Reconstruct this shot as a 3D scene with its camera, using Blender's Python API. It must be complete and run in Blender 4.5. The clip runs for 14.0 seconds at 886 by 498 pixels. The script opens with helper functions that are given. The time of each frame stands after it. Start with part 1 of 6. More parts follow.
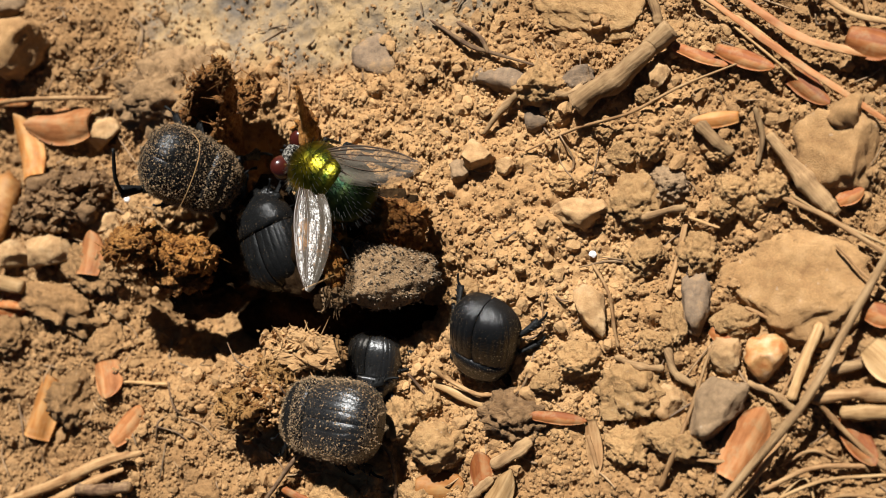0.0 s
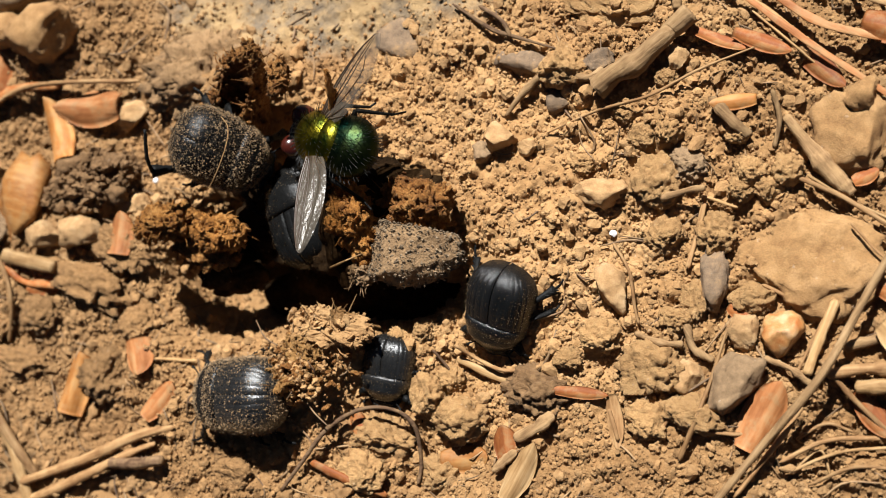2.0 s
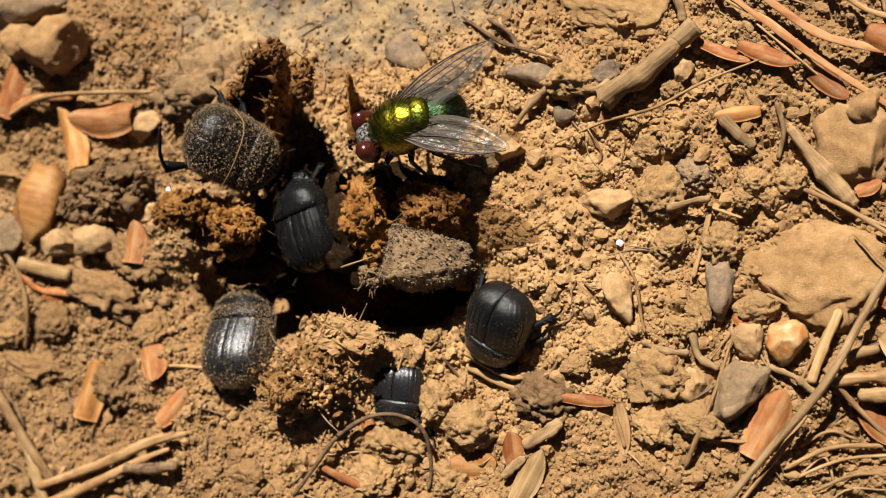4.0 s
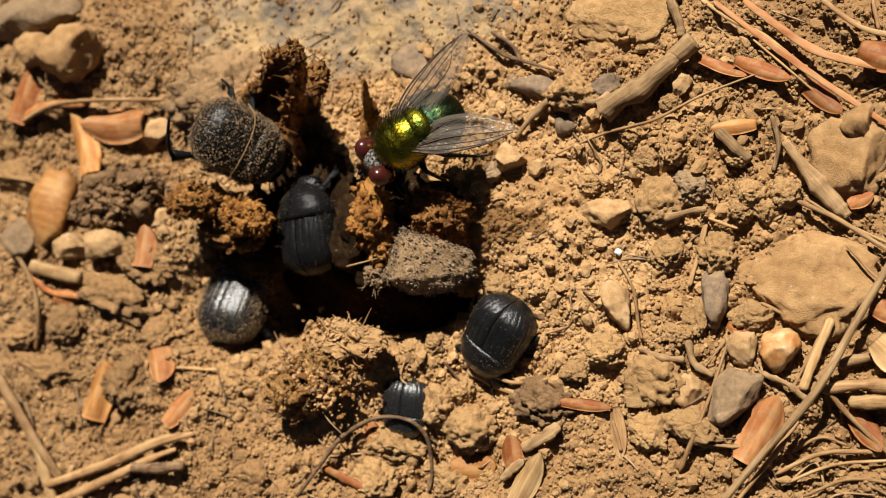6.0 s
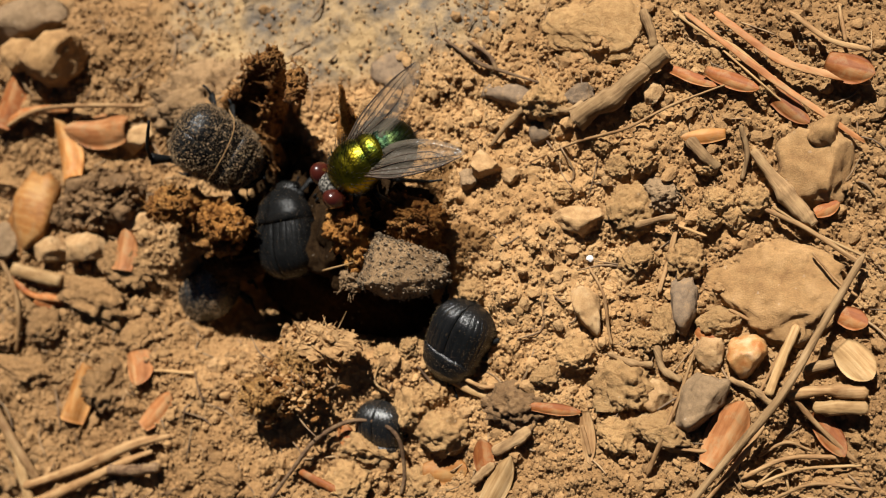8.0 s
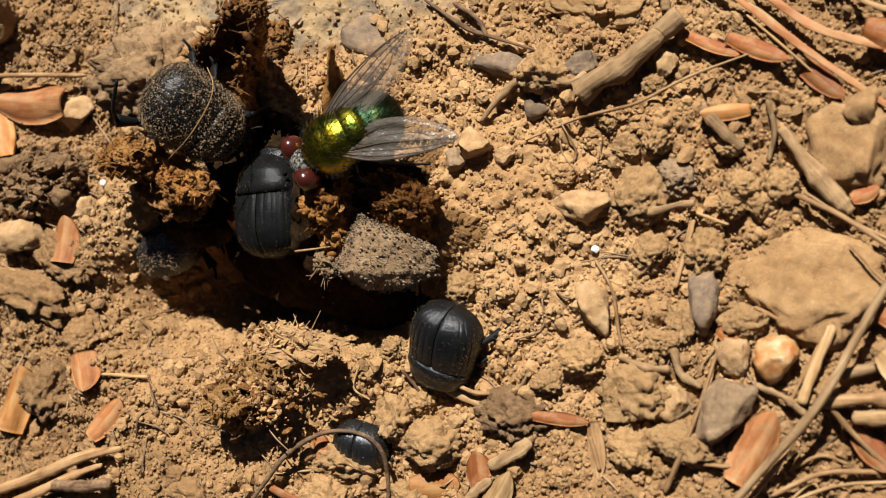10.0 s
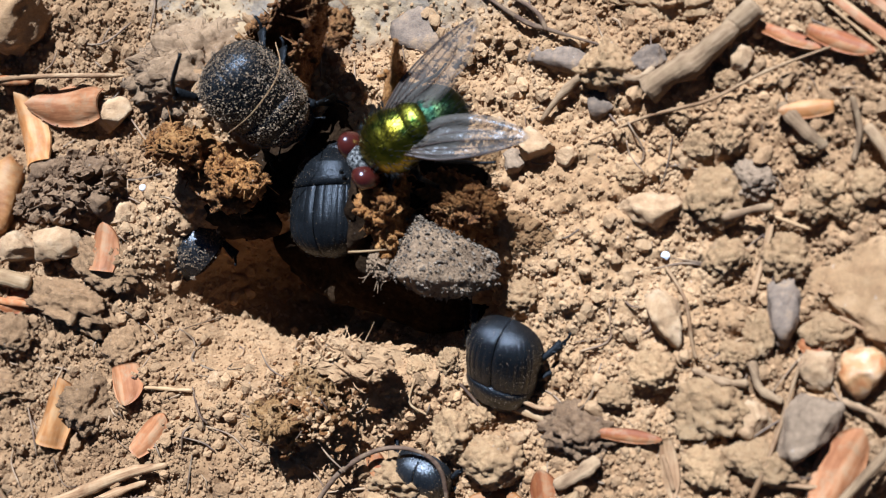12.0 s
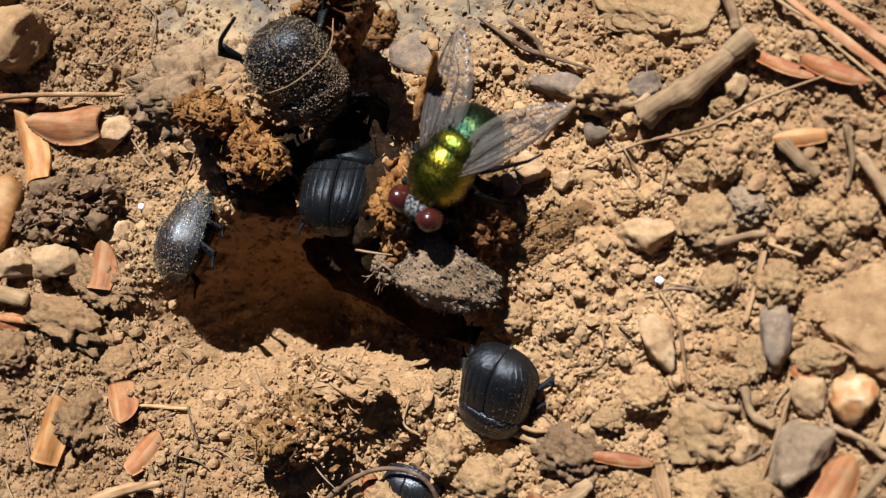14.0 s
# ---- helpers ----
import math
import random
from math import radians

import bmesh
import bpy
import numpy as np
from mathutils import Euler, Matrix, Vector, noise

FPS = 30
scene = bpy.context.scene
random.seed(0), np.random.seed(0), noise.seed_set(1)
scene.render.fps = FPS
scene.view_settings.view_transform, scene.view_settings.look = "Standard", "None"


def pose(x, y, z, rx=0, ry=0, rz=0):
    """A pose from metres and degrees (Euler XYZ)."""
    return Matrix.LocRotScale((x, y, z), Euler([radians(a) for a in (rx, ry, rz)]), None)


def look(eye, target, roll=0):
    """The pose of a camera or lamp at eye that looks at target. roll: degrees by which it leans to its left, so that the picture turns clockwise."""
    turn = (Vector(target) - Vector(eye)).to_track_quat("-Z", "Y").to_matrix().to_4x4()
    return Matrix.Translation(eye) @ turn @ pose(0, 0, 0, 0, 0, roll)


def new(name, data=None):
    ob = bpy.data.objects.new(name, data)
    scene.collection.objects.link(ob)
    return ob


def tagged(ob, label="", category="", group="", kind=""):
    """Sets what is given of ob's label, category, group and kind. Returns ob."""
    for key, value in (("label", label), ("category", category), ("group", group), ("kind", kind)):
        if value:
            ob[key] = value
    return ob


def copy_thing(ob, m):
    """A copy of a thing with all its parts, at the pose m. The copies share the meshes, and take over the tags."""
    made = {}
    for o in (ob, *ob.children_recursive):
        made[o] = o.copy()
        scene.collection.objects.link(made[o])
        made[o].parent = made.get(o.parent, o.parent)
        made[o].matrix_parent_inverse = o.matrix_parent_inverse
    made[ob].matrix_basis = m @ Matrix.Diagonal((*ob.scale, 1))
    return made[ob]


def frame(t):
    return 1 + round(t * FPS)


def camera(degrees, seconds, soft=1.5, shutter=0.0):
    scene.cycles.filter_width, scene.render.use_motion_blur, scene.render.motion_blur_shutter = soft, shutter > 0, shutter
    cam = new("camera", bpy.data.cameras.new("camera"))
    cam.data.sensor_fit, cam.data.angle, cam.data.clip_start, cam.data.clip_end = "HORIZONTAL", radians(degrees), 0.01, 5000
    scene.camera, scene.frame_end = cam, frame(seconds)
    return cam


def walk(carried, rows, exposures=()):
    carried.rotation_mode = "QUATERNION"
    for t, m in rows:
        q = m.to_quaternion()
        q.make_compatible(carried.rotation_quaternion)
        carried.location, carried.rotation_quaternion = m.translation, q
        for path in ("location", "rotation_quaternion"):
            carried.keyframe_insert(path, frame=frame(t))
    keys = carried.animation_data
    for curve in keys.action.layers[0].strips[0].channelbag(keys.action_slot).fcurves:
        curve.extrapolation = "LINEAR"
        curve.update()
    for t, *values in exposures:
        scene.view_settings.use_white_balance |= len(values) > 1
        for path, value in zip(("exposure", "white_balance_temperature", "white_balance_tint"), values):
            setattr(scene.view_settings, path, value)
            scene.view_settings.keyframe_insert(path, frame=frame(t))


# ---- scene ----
MM = 0.001  # all sizes below are in millimetres
cam = camera(40.0, 14.0, soft=1.0)
cam.data.dof.use_dof, cam.data.dof.focus_distance, cam.data.dof.aperture_fstop = True, 75 * MM, 52.0
ROWS = [
    (0.0, 32.613, -11.351, 70.676, 9.303, 22.981, 3.161),
    (0.5, 32.953, -12.274, 70.495, 9.491, 22.876, 3.378),
    (1.0, 32.994, -11.855, 71.785, 8.733, 22.909, 3.135),
    (1.5, 33.121, -12.261, 72.136, 8.893, 23.112, 3.302),
    (2.0, 32.421, -11.403, 72.926, 8.082, 23.344, 3.017),
    (2.5, 32.481, -11.274, 73.451, 7.924, 23.597, 3.013),
    (3.0, 32.625, -10.637, 73.771, 7.706, 23.544, 2.861),
    (5.5, 33.311, -10.925, 75.194, 8.300, 24.170, 3.379),
    (6.0, 33.752, -11.073, 75.831, 8.576, 23.878, 3.603),
    (6.5, 34.631, -11.357, 76.041, 9.328, 23.957, 3.833),
    (7.0, 34.268, -10.696, 76.202, 8.895, 24.286, 3.756),
    (7.5, 34.876, -11.132, 76.012, 9.235, 23.919, 3.919),
    (8.0, 35.569, -12.272, 75.964, 9.940, 23.650, 4.308),
    (8.2, 35.621, -12.125, 76.157, 9.339, 22.852, 4.148),
    (10.3, 28.789, -8.297, 66.684, 6.847, 20.819, 3.044),
    (10.5, 29.021, -9.784, 65.376, 8.554, 21.504, 3.565),
    (11.0, 26.661, -7.124, 66.630, 6.133, 21.429, 2.667),
    (11.5, 26.014, -7.176, 66.177, 6.246, 21.612, 2.599),
    (12.0, 25.924, -6.750, 66.611, 5.844, 22.043, 2.576),
    (12.5, 25.834, -7.207, 66.550, 5.992, 21.683, 2.934),
    (13.0, 25.727, -7.292, 66.567, 5.825, 21.188, 3.041),
    (13.5, 26.182, -7.299, 66.636, 6.853, 21.593, 3.233),
    (14.0, 26.161, -6.563, 67.088, 6.962, 21.820, 3.267),
]
walk(cam, [(t, pose(x * MM, y * MM, z * MM, rx, ry, rz)) for t, x, y, z, rx, ry, rz in ROWS],
     exposures=[(0.0, 1.34, 5900, 10), (2.0, 1.40, 5850, 10), (3.0, 1.37, 6000, 10), (5.5, 1.28, 6250, 10), (7.5, 1.21, 6150, 10), (8.2, 1.18, 6150, 10), (10.5, 1.34, 5550, 10), (11.0, 1.39, 5200, 10),
                (11.5, 1.42, 4850, 10), (12.0, 1.58, 4450, 10), (12.5, 1.53, 4420, 10), (13.0, 1.42, 4700, 10), (13.5, 1.46, 4950, 10), (14.0, 1.40, 5100, 10)])

# ---- light: high sun from the far side, open blue sky ----
SUN_AZ, SUN_EL = 0.0, 52.0
sun_way = Vector((math.sin(radians(SUN_AZ)) * math.cos(radians(SUN_EL)), math.cos(radians(SUN_AZ)) * math.cos(radians(SUN_EL)), math.sin(radians(SUN_EL))))
sun_data = bpy.data.lights.new("sun", "SUN")
sun_data.energy, sun_data.angle, sun_data.color = 4.5, radians(0.53), (1.0, 0.93, 0.82)
sun = new("sun", sun_data)
sun.matrix_world = look(sun_way, (0, 0, 0))
world = bpy.data.worlds.new("sky")
scene.world = world
world.use_nodes = True
sky = world.node_tree.nodes.new("ShaderNodeTexSky")
sky.sky_type, sky.sun_disc = "NISHITA", False
sky.sun_elevation, sky.sun_rotation = radians(SUN_EL), radians(SUN_AZ % 360)
world.node_tree.nodes["Background"].inputs["Strength"].default_value = 0.0075
world.node_tree.links.new(sky.outputs[0], world.node_tree.nodes["Background"].inputs["Color"])


# ---- materials ----
class Nodes:
    """A principled material with its coordinates in millimetres."""

    def __init__(self, name):
        self.mat = bpy.data.materials.new(name)
        self.mat.use_nodes = True
        self.tree = self.mat.node_tree
        self.bsdf = self.tree.nodes["Principled BSDF"]
        self.out = self.tree.nodes["Material Output"]
        coord = self.tree.nodes.new("ShaderNodeTexCoord")
        scale = self.tree.nodes.new("ShaderNodeMapping")
        scale.inputs["Scale"].default_value = (1000, 1000, 1000)
        self.tree.links.new(coord.outputs["Object"], scale.inputs["Vector"])
        self.mm = scale.outputs["Vector"]

    def link(self, a, b):
        self.tree.links.new(a, b)

    def stretched(self, sx, sy, sz):
        node = self.tree.nodes.new("ShaderNodeMapping")
        node.inputs["Scale"].default_value = (sx, sy, sz)
        self.link(self.mm, node.inputs["Vector"])
        return node.outputs["Vector"]

    def noise(self, scale, detail=4.0, rough=0.55, vector=None):
        node = self.tree.nodes.new("ShaderNodeTexNoise")
        node.inputs["Scale"].default_value = scale
        node.inputs["Detail"].default_value = detail
        node.inputs["Roughness"].default_value = rough
        self.link(vector or self.mm, node.inputs["Vector"])
        return node.outputs["Fac"]

    def cells(self, scale, vector=None, feature="F1"):
        node = self.tree.nodes.new("ShaderNodeTexVoronoi")
        node.feature = feature
        node.inputs["Scale"].default_value = scale
        self.link(vector or self.mm, node.inputs["Vector"])
        return node.outputs

    def ramp(self, fac, *stops):
        node = self.tree.nodes.new("ShaderNodeValToRGB")
        ramp = node.color_ramp
        while len(ramp.elements) < len(stops):
            ramp.elements.new(0.5)
        for el, (at, color) in zip(ramp.elements, stops):
            el.position, el.color = at, (*color, 1) if len(color) == 3 else color
        self.link(fac, node.inputs["Fac"])
        return node.outputs["Color"]

    def mix(self, fac, a, b, blend="MIX"):
        node = self.tree.nodes.new("ShaderNodeMix")
        node.data_type, node.blend_type = "RGBA", blend
        for socket, value in ((node.inputs[0], fac), (node.inputs[6], a), (node.inputs[7], b)):
            if hasattr(value, "links"):
                self.link(value, socket)
            else:
                socket.default_value = value if isinstance(value, (int, float)) else (*value, 1)
        return node.outputs[2]

    def math(self, op, a, b=0.0):
        node = self.tree.nodes.new("ShaderNodeMath")
        node.operation = op
        for socket, value in ((node.inputs[0], a), (node.inputs[1], b)):
            if hasattr(value, "links"):
                self.link(value, socket)
            else:
                socket.default_value = value
        return node.outputs[0]

    def vary(self, color, low=0.75, high=1.2, island=False):
        """Each piece a little lighter or darker than the next."""
        if island:
            node = self.tree.nodes.new("ShaderNodeNewGeometry")
            fac = node.outputs["Random Per Island"]
        else:
            node = self.tree.nodes.new("ShaderNodeObjectInfo")
            fac = node.outputs["Random"]
        shade = self.ramp(fac, (0.0, (low, low, low)), (1.0, (high, high, high)))
        return self.mix(1.0, color, shade, "MULTIPLY")

    def bump(self, height, strength, distance, under=None):
        node = self.tree.nodes.new("ShaderNodeBump")
        node.inputs["Strength"].default_value = strength
        node.inputs["Distance"].default_value = distance * MM
        self.link(height, node.inputs["Height"])
        if under:
            self.link(under, node.inputs["Normal"])
        return node.outputs["Normal"]

    def done(self, color, rough=0.9, normal=None, metal=0.0, spec=None):
        for name, value in (("Base Color", color), ("Roughness", rough), ("Metallic", metal)):
            if hasattr(value, "links"):
                self.link(value, self.bsdf.inputs[name])
            else:
                self.bsdf.inputs[name].default_value = value if isinstance(value, (int, float)) else (*value, 1)
        if spec is not None:
            self.bsdf.inputs["Specular IOR Level"].default_value = spec
        if normal:
            self.link(normal, self.bsdf.inputs["Normal"])
        return self.mat


TONE = (0.635, 0.614, 0.598)  # dry soil and litter send back about a third of the light


def earthy(name, dark, mid, light, big=0.12, small=2.2, grain=9.0, rough=0.92, relief=0.12, island=False, spread=(0.8, 1.18), spec=0.25, edge_brown=0.0, rock=False):
    """Soil and stone: patches, mottling, sand grains and relief."""
    n = Nodes(name)
    patches = n.noise(big, 3.0)
    mottle = n.noise(small, 5.0, 0.65)
    grains = n.cells(grain)
    color = n.ramp(n.math("ADD", n.math("MULTIPLY", patches, 0.5), n.math("MULTIPLY", mottle, 0.5)), (0.36, dark), (0.5, mid), (0.64, light))
    color = n.mix(0.35, color, n.ramp(n.noise(grain * 1.4, 2.0), (0.35, dark), (0.65, light)), "OVERLAY")
    specks = n.ramp(grains["Color"], (0.93, (0, 0, 0)), (0.97, (1, 1, 1)))
    color = n.mix(n.math("MULTIPLY", specks, 0.35), color, (0.75, 0.66, 0.52))
    if edge_brown:  # browner litter soil outwards, with light falloff towards the edges added in colour
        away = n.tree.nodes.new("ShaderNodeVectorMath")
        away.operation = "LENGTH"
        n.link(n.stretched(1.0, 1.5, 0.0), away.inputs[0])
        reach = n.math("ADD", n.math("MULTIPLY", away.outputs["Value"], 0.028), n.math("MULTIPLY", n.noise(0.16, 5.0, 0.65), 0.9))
        color = n.mix(n.math("MULTIPLY", n.ramp(n.math("MULTIPLY", reach, 0.5), (0.42, (0, 0, 0)), (0.66, (1, 1, 1))), edge_brown), color, (0.17, 0.085, 0.03))
    if spread:
        color = n.vary(color, *spread, island=island)
    if rock:  # a smooth dusty shelf of grey and ochre rock behind
        shelf = n.tree.nodes.new("ShaderNodeVectorMath")
        shelf.operation = "LENGTH"
        place = n.tree.nodes.new("ShaderNodeMapping")
        place.inputs["Location"].default_value = (0.5, -2.9, 0)
        place.inputs["Scale"].default_value = (0.058, 0.165, 0)
        n.link(n.mm, place.inputs["Vector"])
        n.link(place.outputs["Vector"], shelf.inputs[0])
        edge = n.math("ADD", shelf.outputs["Value"], n.math("MULTIPLY", n.noise(0.35, 5.0, 0.65), 0.7))
        stain = n.ramp(n.noise(0.24, 6.0, 0.66), (0.40, (0.20, 0.165, 0.125)), (0.48, (0.36, 0.265, 0.155)), (0.58, (0.54, 0.37, 0.175)))
        stain = n.mix(n.ramp(n.noise(1.6, 4.0, 0.7), (0.60, (0, 0, 0)), (0.74, (0.22, 0.22, 0.22))), stain, (0.12, 0.09, 0.06))
        color = n.mix(n.ramp(n.math("MULTIPLY", edge, 0.5), (0.56, (1, 1, 1)), (0.70, (0, 0, 0))), color, stain)
    color = n.mix(1.0, color, TONE, "MULTIPLY")
    height = n.math("ADD", n.math("MULTIPLY", n.noise(small * 1.6, 6.0, 0.7), 1.0), n.math("MULTIPLY", n.noise(grain * 2.6, 3.0, 0.7), 0.3))
    height = n.math("ADD", height, n.math("MULTIPLY", n.noise(12.0, 3.0, 0.7), 0.45))
    return n.done(color, rough, n.bump(height, 1.0, relief), spec=spec)


SOIL = earthy("soil", (0.40, 0.25, 0.112), (0.56, 0.37, 0.172), (0.63, 0.44, 0.225), spread=None, relief=0.13, edge_brown=0.45, rock=True)
CRUMB = earthy("soil crumbs", (0.43, 0.275, 0.128), (0.58, 0.39, 0.19), (0.66, 0.47, 0.25), island=True, spread=(0.72, 1.16), edge_brown=0.35)
CLOD = earthy("ochre clod", (0.44, 0.285, 0.13), (0.58, 0.395, 0.19), (0.67, 0.48, 0.255), spread=(0.86, 1.1), relief=0.2)
# darker CLOD for the left side, in step with the soil's edge falloff
CLOD_BROWN = earthy("brown clod", (0.33, 0.205, 0.09), (0.48, 0.31, 0.142), (0.60, 0.41, 0.205), spread=(0.8, 1.1), relief=0.22)
SLAB = earthy("ochre stone", (0.34, 0.21, 0.092), (0.465, 0.305, 0.14), (0.58, 0.40, 0.20), big=0.35, small=1.2, grain=7.0, relief=0.13, rough=0.9, spread=(0.92, 1.06))
PEBBLE = earthy("dusty tan pebble", (0.40, 0.26, 0.125), (0.58, 0.40, 0.205), (0.68, 0.51, 0.30), big=0.5, small=1.6, grain=8.0, relief=0.11, rough=0.88, spread=(0.85, 1.1))
GREY = earthy("grey stone", (0.26, 0.185, 0.108), (0.40, 0.29, 0.172), (0.55, 0.41, 0.25), relief=0.12, rough=0.88)
SLATE = earthy("blue-grey stone", (0.19, 0.145, 0.10), (0.32, 0.24, 0.16), (0.50, 0.345, 0.18), big=0.3, relief=0.09, rough=0.85)
DARK = earthy("dark crumbly clod", (0.20, 0.122, 0.056), (0.36, 0.235, 0.118), (0.50, 0.345, 0.18), relief=0.2)
QUARTZ = earthy("rusty quartz", (0.44, 0.17, 0.04), (0.54, 0.33, 0.13), (0.72, 0.56, 0.36), big=0.45, small=0.9, relief=0.06, rough=0.45, spec=0.5)
DUST = earthy("fine brown dust", (0.33, 0.22, 0.112), (0.45, 0.31, 0.165), (0.55, 0.395, 0.22), big=0.25, small=3.0, grain=11.0, relief=0.14)
DUNG = earthy("fibrous dung", (0.12, 0.05, 0.011), (0.35, 0.168, 0.04), (0.58, 0.34, 0.11), big=0.5, small=4.0, grain=9.0, relief=0.25, rough=0.85)
DUNG_FRESH = earthy("fresh orange-brown dung", (0.22, 0.095, 0.017), (0.52, 0.265, 0.058), (0.78, 0.48, 0.16), big=0.6, small=4.0, grain=9.0, relief=0.25, rough=0.82)
# near-black dung colour that puts the deep shade under the lump into paint
DUNG_SHADE = earthy("near-black dung for deep shade", (0.025, 0.014, 0.006), (0.07, 0.04, 0.017), (0.15, 0.09, 0.04), big=0.4, small=2.5, relief=0.3, rough=0.9, spec=0.04)
DUNG_CRUST = earthy("sandy dung crust", (0.19, 0.125, 0.066), (0.36, 0.25, 0.138), (0.53, 0.39, 0.225), big=0.4, small=4.5, grain=8.0, relief=0.16, rough=0.85)
SPOIL = earthy("crumbled dung mixed with soil", (0.27, 0.145, 0.042), (0.50, 0.305, 0.105), (0.66, 0.455, 0.21), big=0.5, small=3.5, grain=9.0, relief=0.22, rough=0.88)


def fibrous(name, dark, mid, light, along=0.25, across=5.0, rough=0.7, relief=0.06, spread=(0.75, 1.2), dusty=0.65):
    """Dry plant matter, its fibres along x."""
    n = Nodes(name)
    streak = n.noise(1.0, 5.0, 0.6, n.stretched(along, across, across))
    blotch = n.noise(0.5, 3.0)
    color = n.ramp(n.math("ADD", n.math("MULTIPLY", streak, 0.6), n.math("MULTIPLY", blotch, 0.4)), (0.36, dark), (0.5, mid), (0.64, light))
    dust = n.ramp(n.noise(1.3, 5.0, 0.7), (0.48, (0, 0, 0)), (0.66, (1, 1, 1)))
    color = n.mix(n.math("MULTIPLY", dust, dusty), color, (0.44, 0.29, 0.135))
    color = n.mix(1.0, n.vary(color, *spread), TONE, "MULTIPLY")
    return n.done(color, rough, n.bump(streak, 1.0, relief), spec=0.15)


WOOD = fibrous("weathered twig", (0.20, 0.118, 0.054), (0.37, 0.23, 0.108), (0.53, 0.355, 0.18), relief=0.09, rough=0.92, dusty=0.7)
STRAW = fibrous("dry straw", (0.20, 0.10, 0.038), (0.37, 0.21, 0.088), (0.52, 0.335, 0.155), dusty=0.5)
PALE = fibrous("pale straw", (0.31, 0.175, 0.068), (0.50, 0.31, 0.132), (0.65, 0.445, 0.22), dusty=0.45)
n = Nodes("broken straw bits")
FIBRE = n.done(n.vary(n.ramp(n.noise(0.8, 4.0), (0.35, (0.10, 0.05, 0.019)), (0.65, (0.29, 0.18, 0.08))), 0.5, 1.2, island=True), 0.7)
ROOT = fibrous("thin dark stem", (0.08, 0.045, 0.024), (0.17, 0.10, 0.054), (0.28, 0.18, 0.10), rough=0.8, dusty=0.45)
RUST = fibrous("rust-brown bud scale", (0.20, 0.055, 0.014), (0.37, 0.125, 0.032), (0.52, 0.235, 0.082), across=2.0, rough=0.6, dusty=0.55)
SALMON = fibrous("salmon bud scale", (0.29, 0.105, 0.032), (0.48, 0.20, 0.068), (0.63, 0.345, 0.15), across=2.0, rough=0.6, dusty=0.6)
AMBER = fibrous("amber bud scale", (0.28, 0.105, 0.022), (0.46, 0.20, 0.052), (0.60, 0.34, 0.12), across=1.5, rough=0.6, dusty=0.45)


def chitin(name, color, rough, dust=0.0, dust_color=(0.22, 0.16, 0.10), pits=11.0, relief=0.05, spec=0.5, stripes=0.0):
    n = Nodes(name)
    fine = n.cells(pits)
    shade = n.mix(n.noise(1.2, 4.0), color, tuple(min(1, c * 1.8 + 0.006) for c in color))
    film = n.ramp(n.noise(0.9, 6.0, 0.75), (0.62 - 0.3 * dust, (0, 0, 0)), (0.82 - 0.3 * dust, (1, 1, 1)))
    shade = n.mix(n.math("MULTIPLY", film, dust), shade, dust_color)
    height = n.math("ADD", n.math("MULTIPLY", fine["Distance"], 0.4), n.math("MULTIPLY", n.noise(13.0, 3.0), 0.5))
    if stripes:
        height = n.math("ADD", height, n.math("MULTIPLY", n.noise(1.0, 5.0, 0.7, n.stretched(0.35, 9.0, 9.0)), stripes))
    gloss = n.math("ADD", n.math("MULTIPLY", film, 0.45 * dust), n.math("MULTIPLY", n.noise(3.0, 3.0), 0.10))
    gloss = n.math("ADD", gloss, rough)
    return n.done(shade, gloss, n.bump(height, 1.0, relief), spec=spec)


BLACK = chitin("matt black chitin", (0.0018, 0.0018, 0.0017), 0.22, 0.05, dust_color=(0.05, 0.04, 0.03), spec=0.10, stripes=0.5, relief=0.03)
BLACK_DUSTY = chitin("dusty black chitin", (0.0025, 0.0023, 0.0019), 0.22, 0.12, dust_color=(0.055, 0.040, 0.024), spec=0.20, stripes=0.4, relief=0.04)
BLACK_SILKY = chitin("silky grey-black chitin", (0.004, 0.0039, 0.0036), 0.23, 0.08, dust_color=(0.07, 0.06, 0.048), spec=0.60, stripes=0.9, relief=0.028)
BLACK_GLOSSY = chitin("glossy black chitin", (0.002, 0.002, 0.0019), 0.17, 0.04, dust_color=(0.05, 0.04, 0.03), spec=0.36, stripes=1.3, relief=0.03)
LEG = chitin("black leg", (0.003, 0.003, 0.0028), 0.4, 0.1, dust_color=(0.06, 0.045, 0.03), spec=0.08)
GRIT_GLINT = earthy("sand grit and glint flecks", (0.22, 0.155, 0.085), (0.42, 0.31, 0.185), (0.70, 0.57, 0.40), island=True, spread=(0.6, 1.2), relief=0.02)

GRIT_DARK = earthy("dark sand grit", (0.10, 0.075, 0.05), (0.32, 0.25, 0.165), (0.62, 0.51, 0.36), island=True, spread=(0.5, 1.2), relief=0.02)


def metallic_green(name, low, high, rough):
    n = Nodes(name)
    color = n.mix(n.ramp(n.noise(0.55, 3.0), (0.34, (0, 0, 0)), (0.62, (1, 1, 1))), low, high)
    pits = n.cells(5.0)
    height = n.math("ADD", n.math("MULTIPLY", pits["Distance"], 0.5), n.noise(6.0, 4.0))
    return n.done(color, n.math("ADD", n.math("MULTIPLY", n.noise(4.0, 3.0), 0.2), rough), n.bump(height, 0.45, 0.05), metal=1.0)


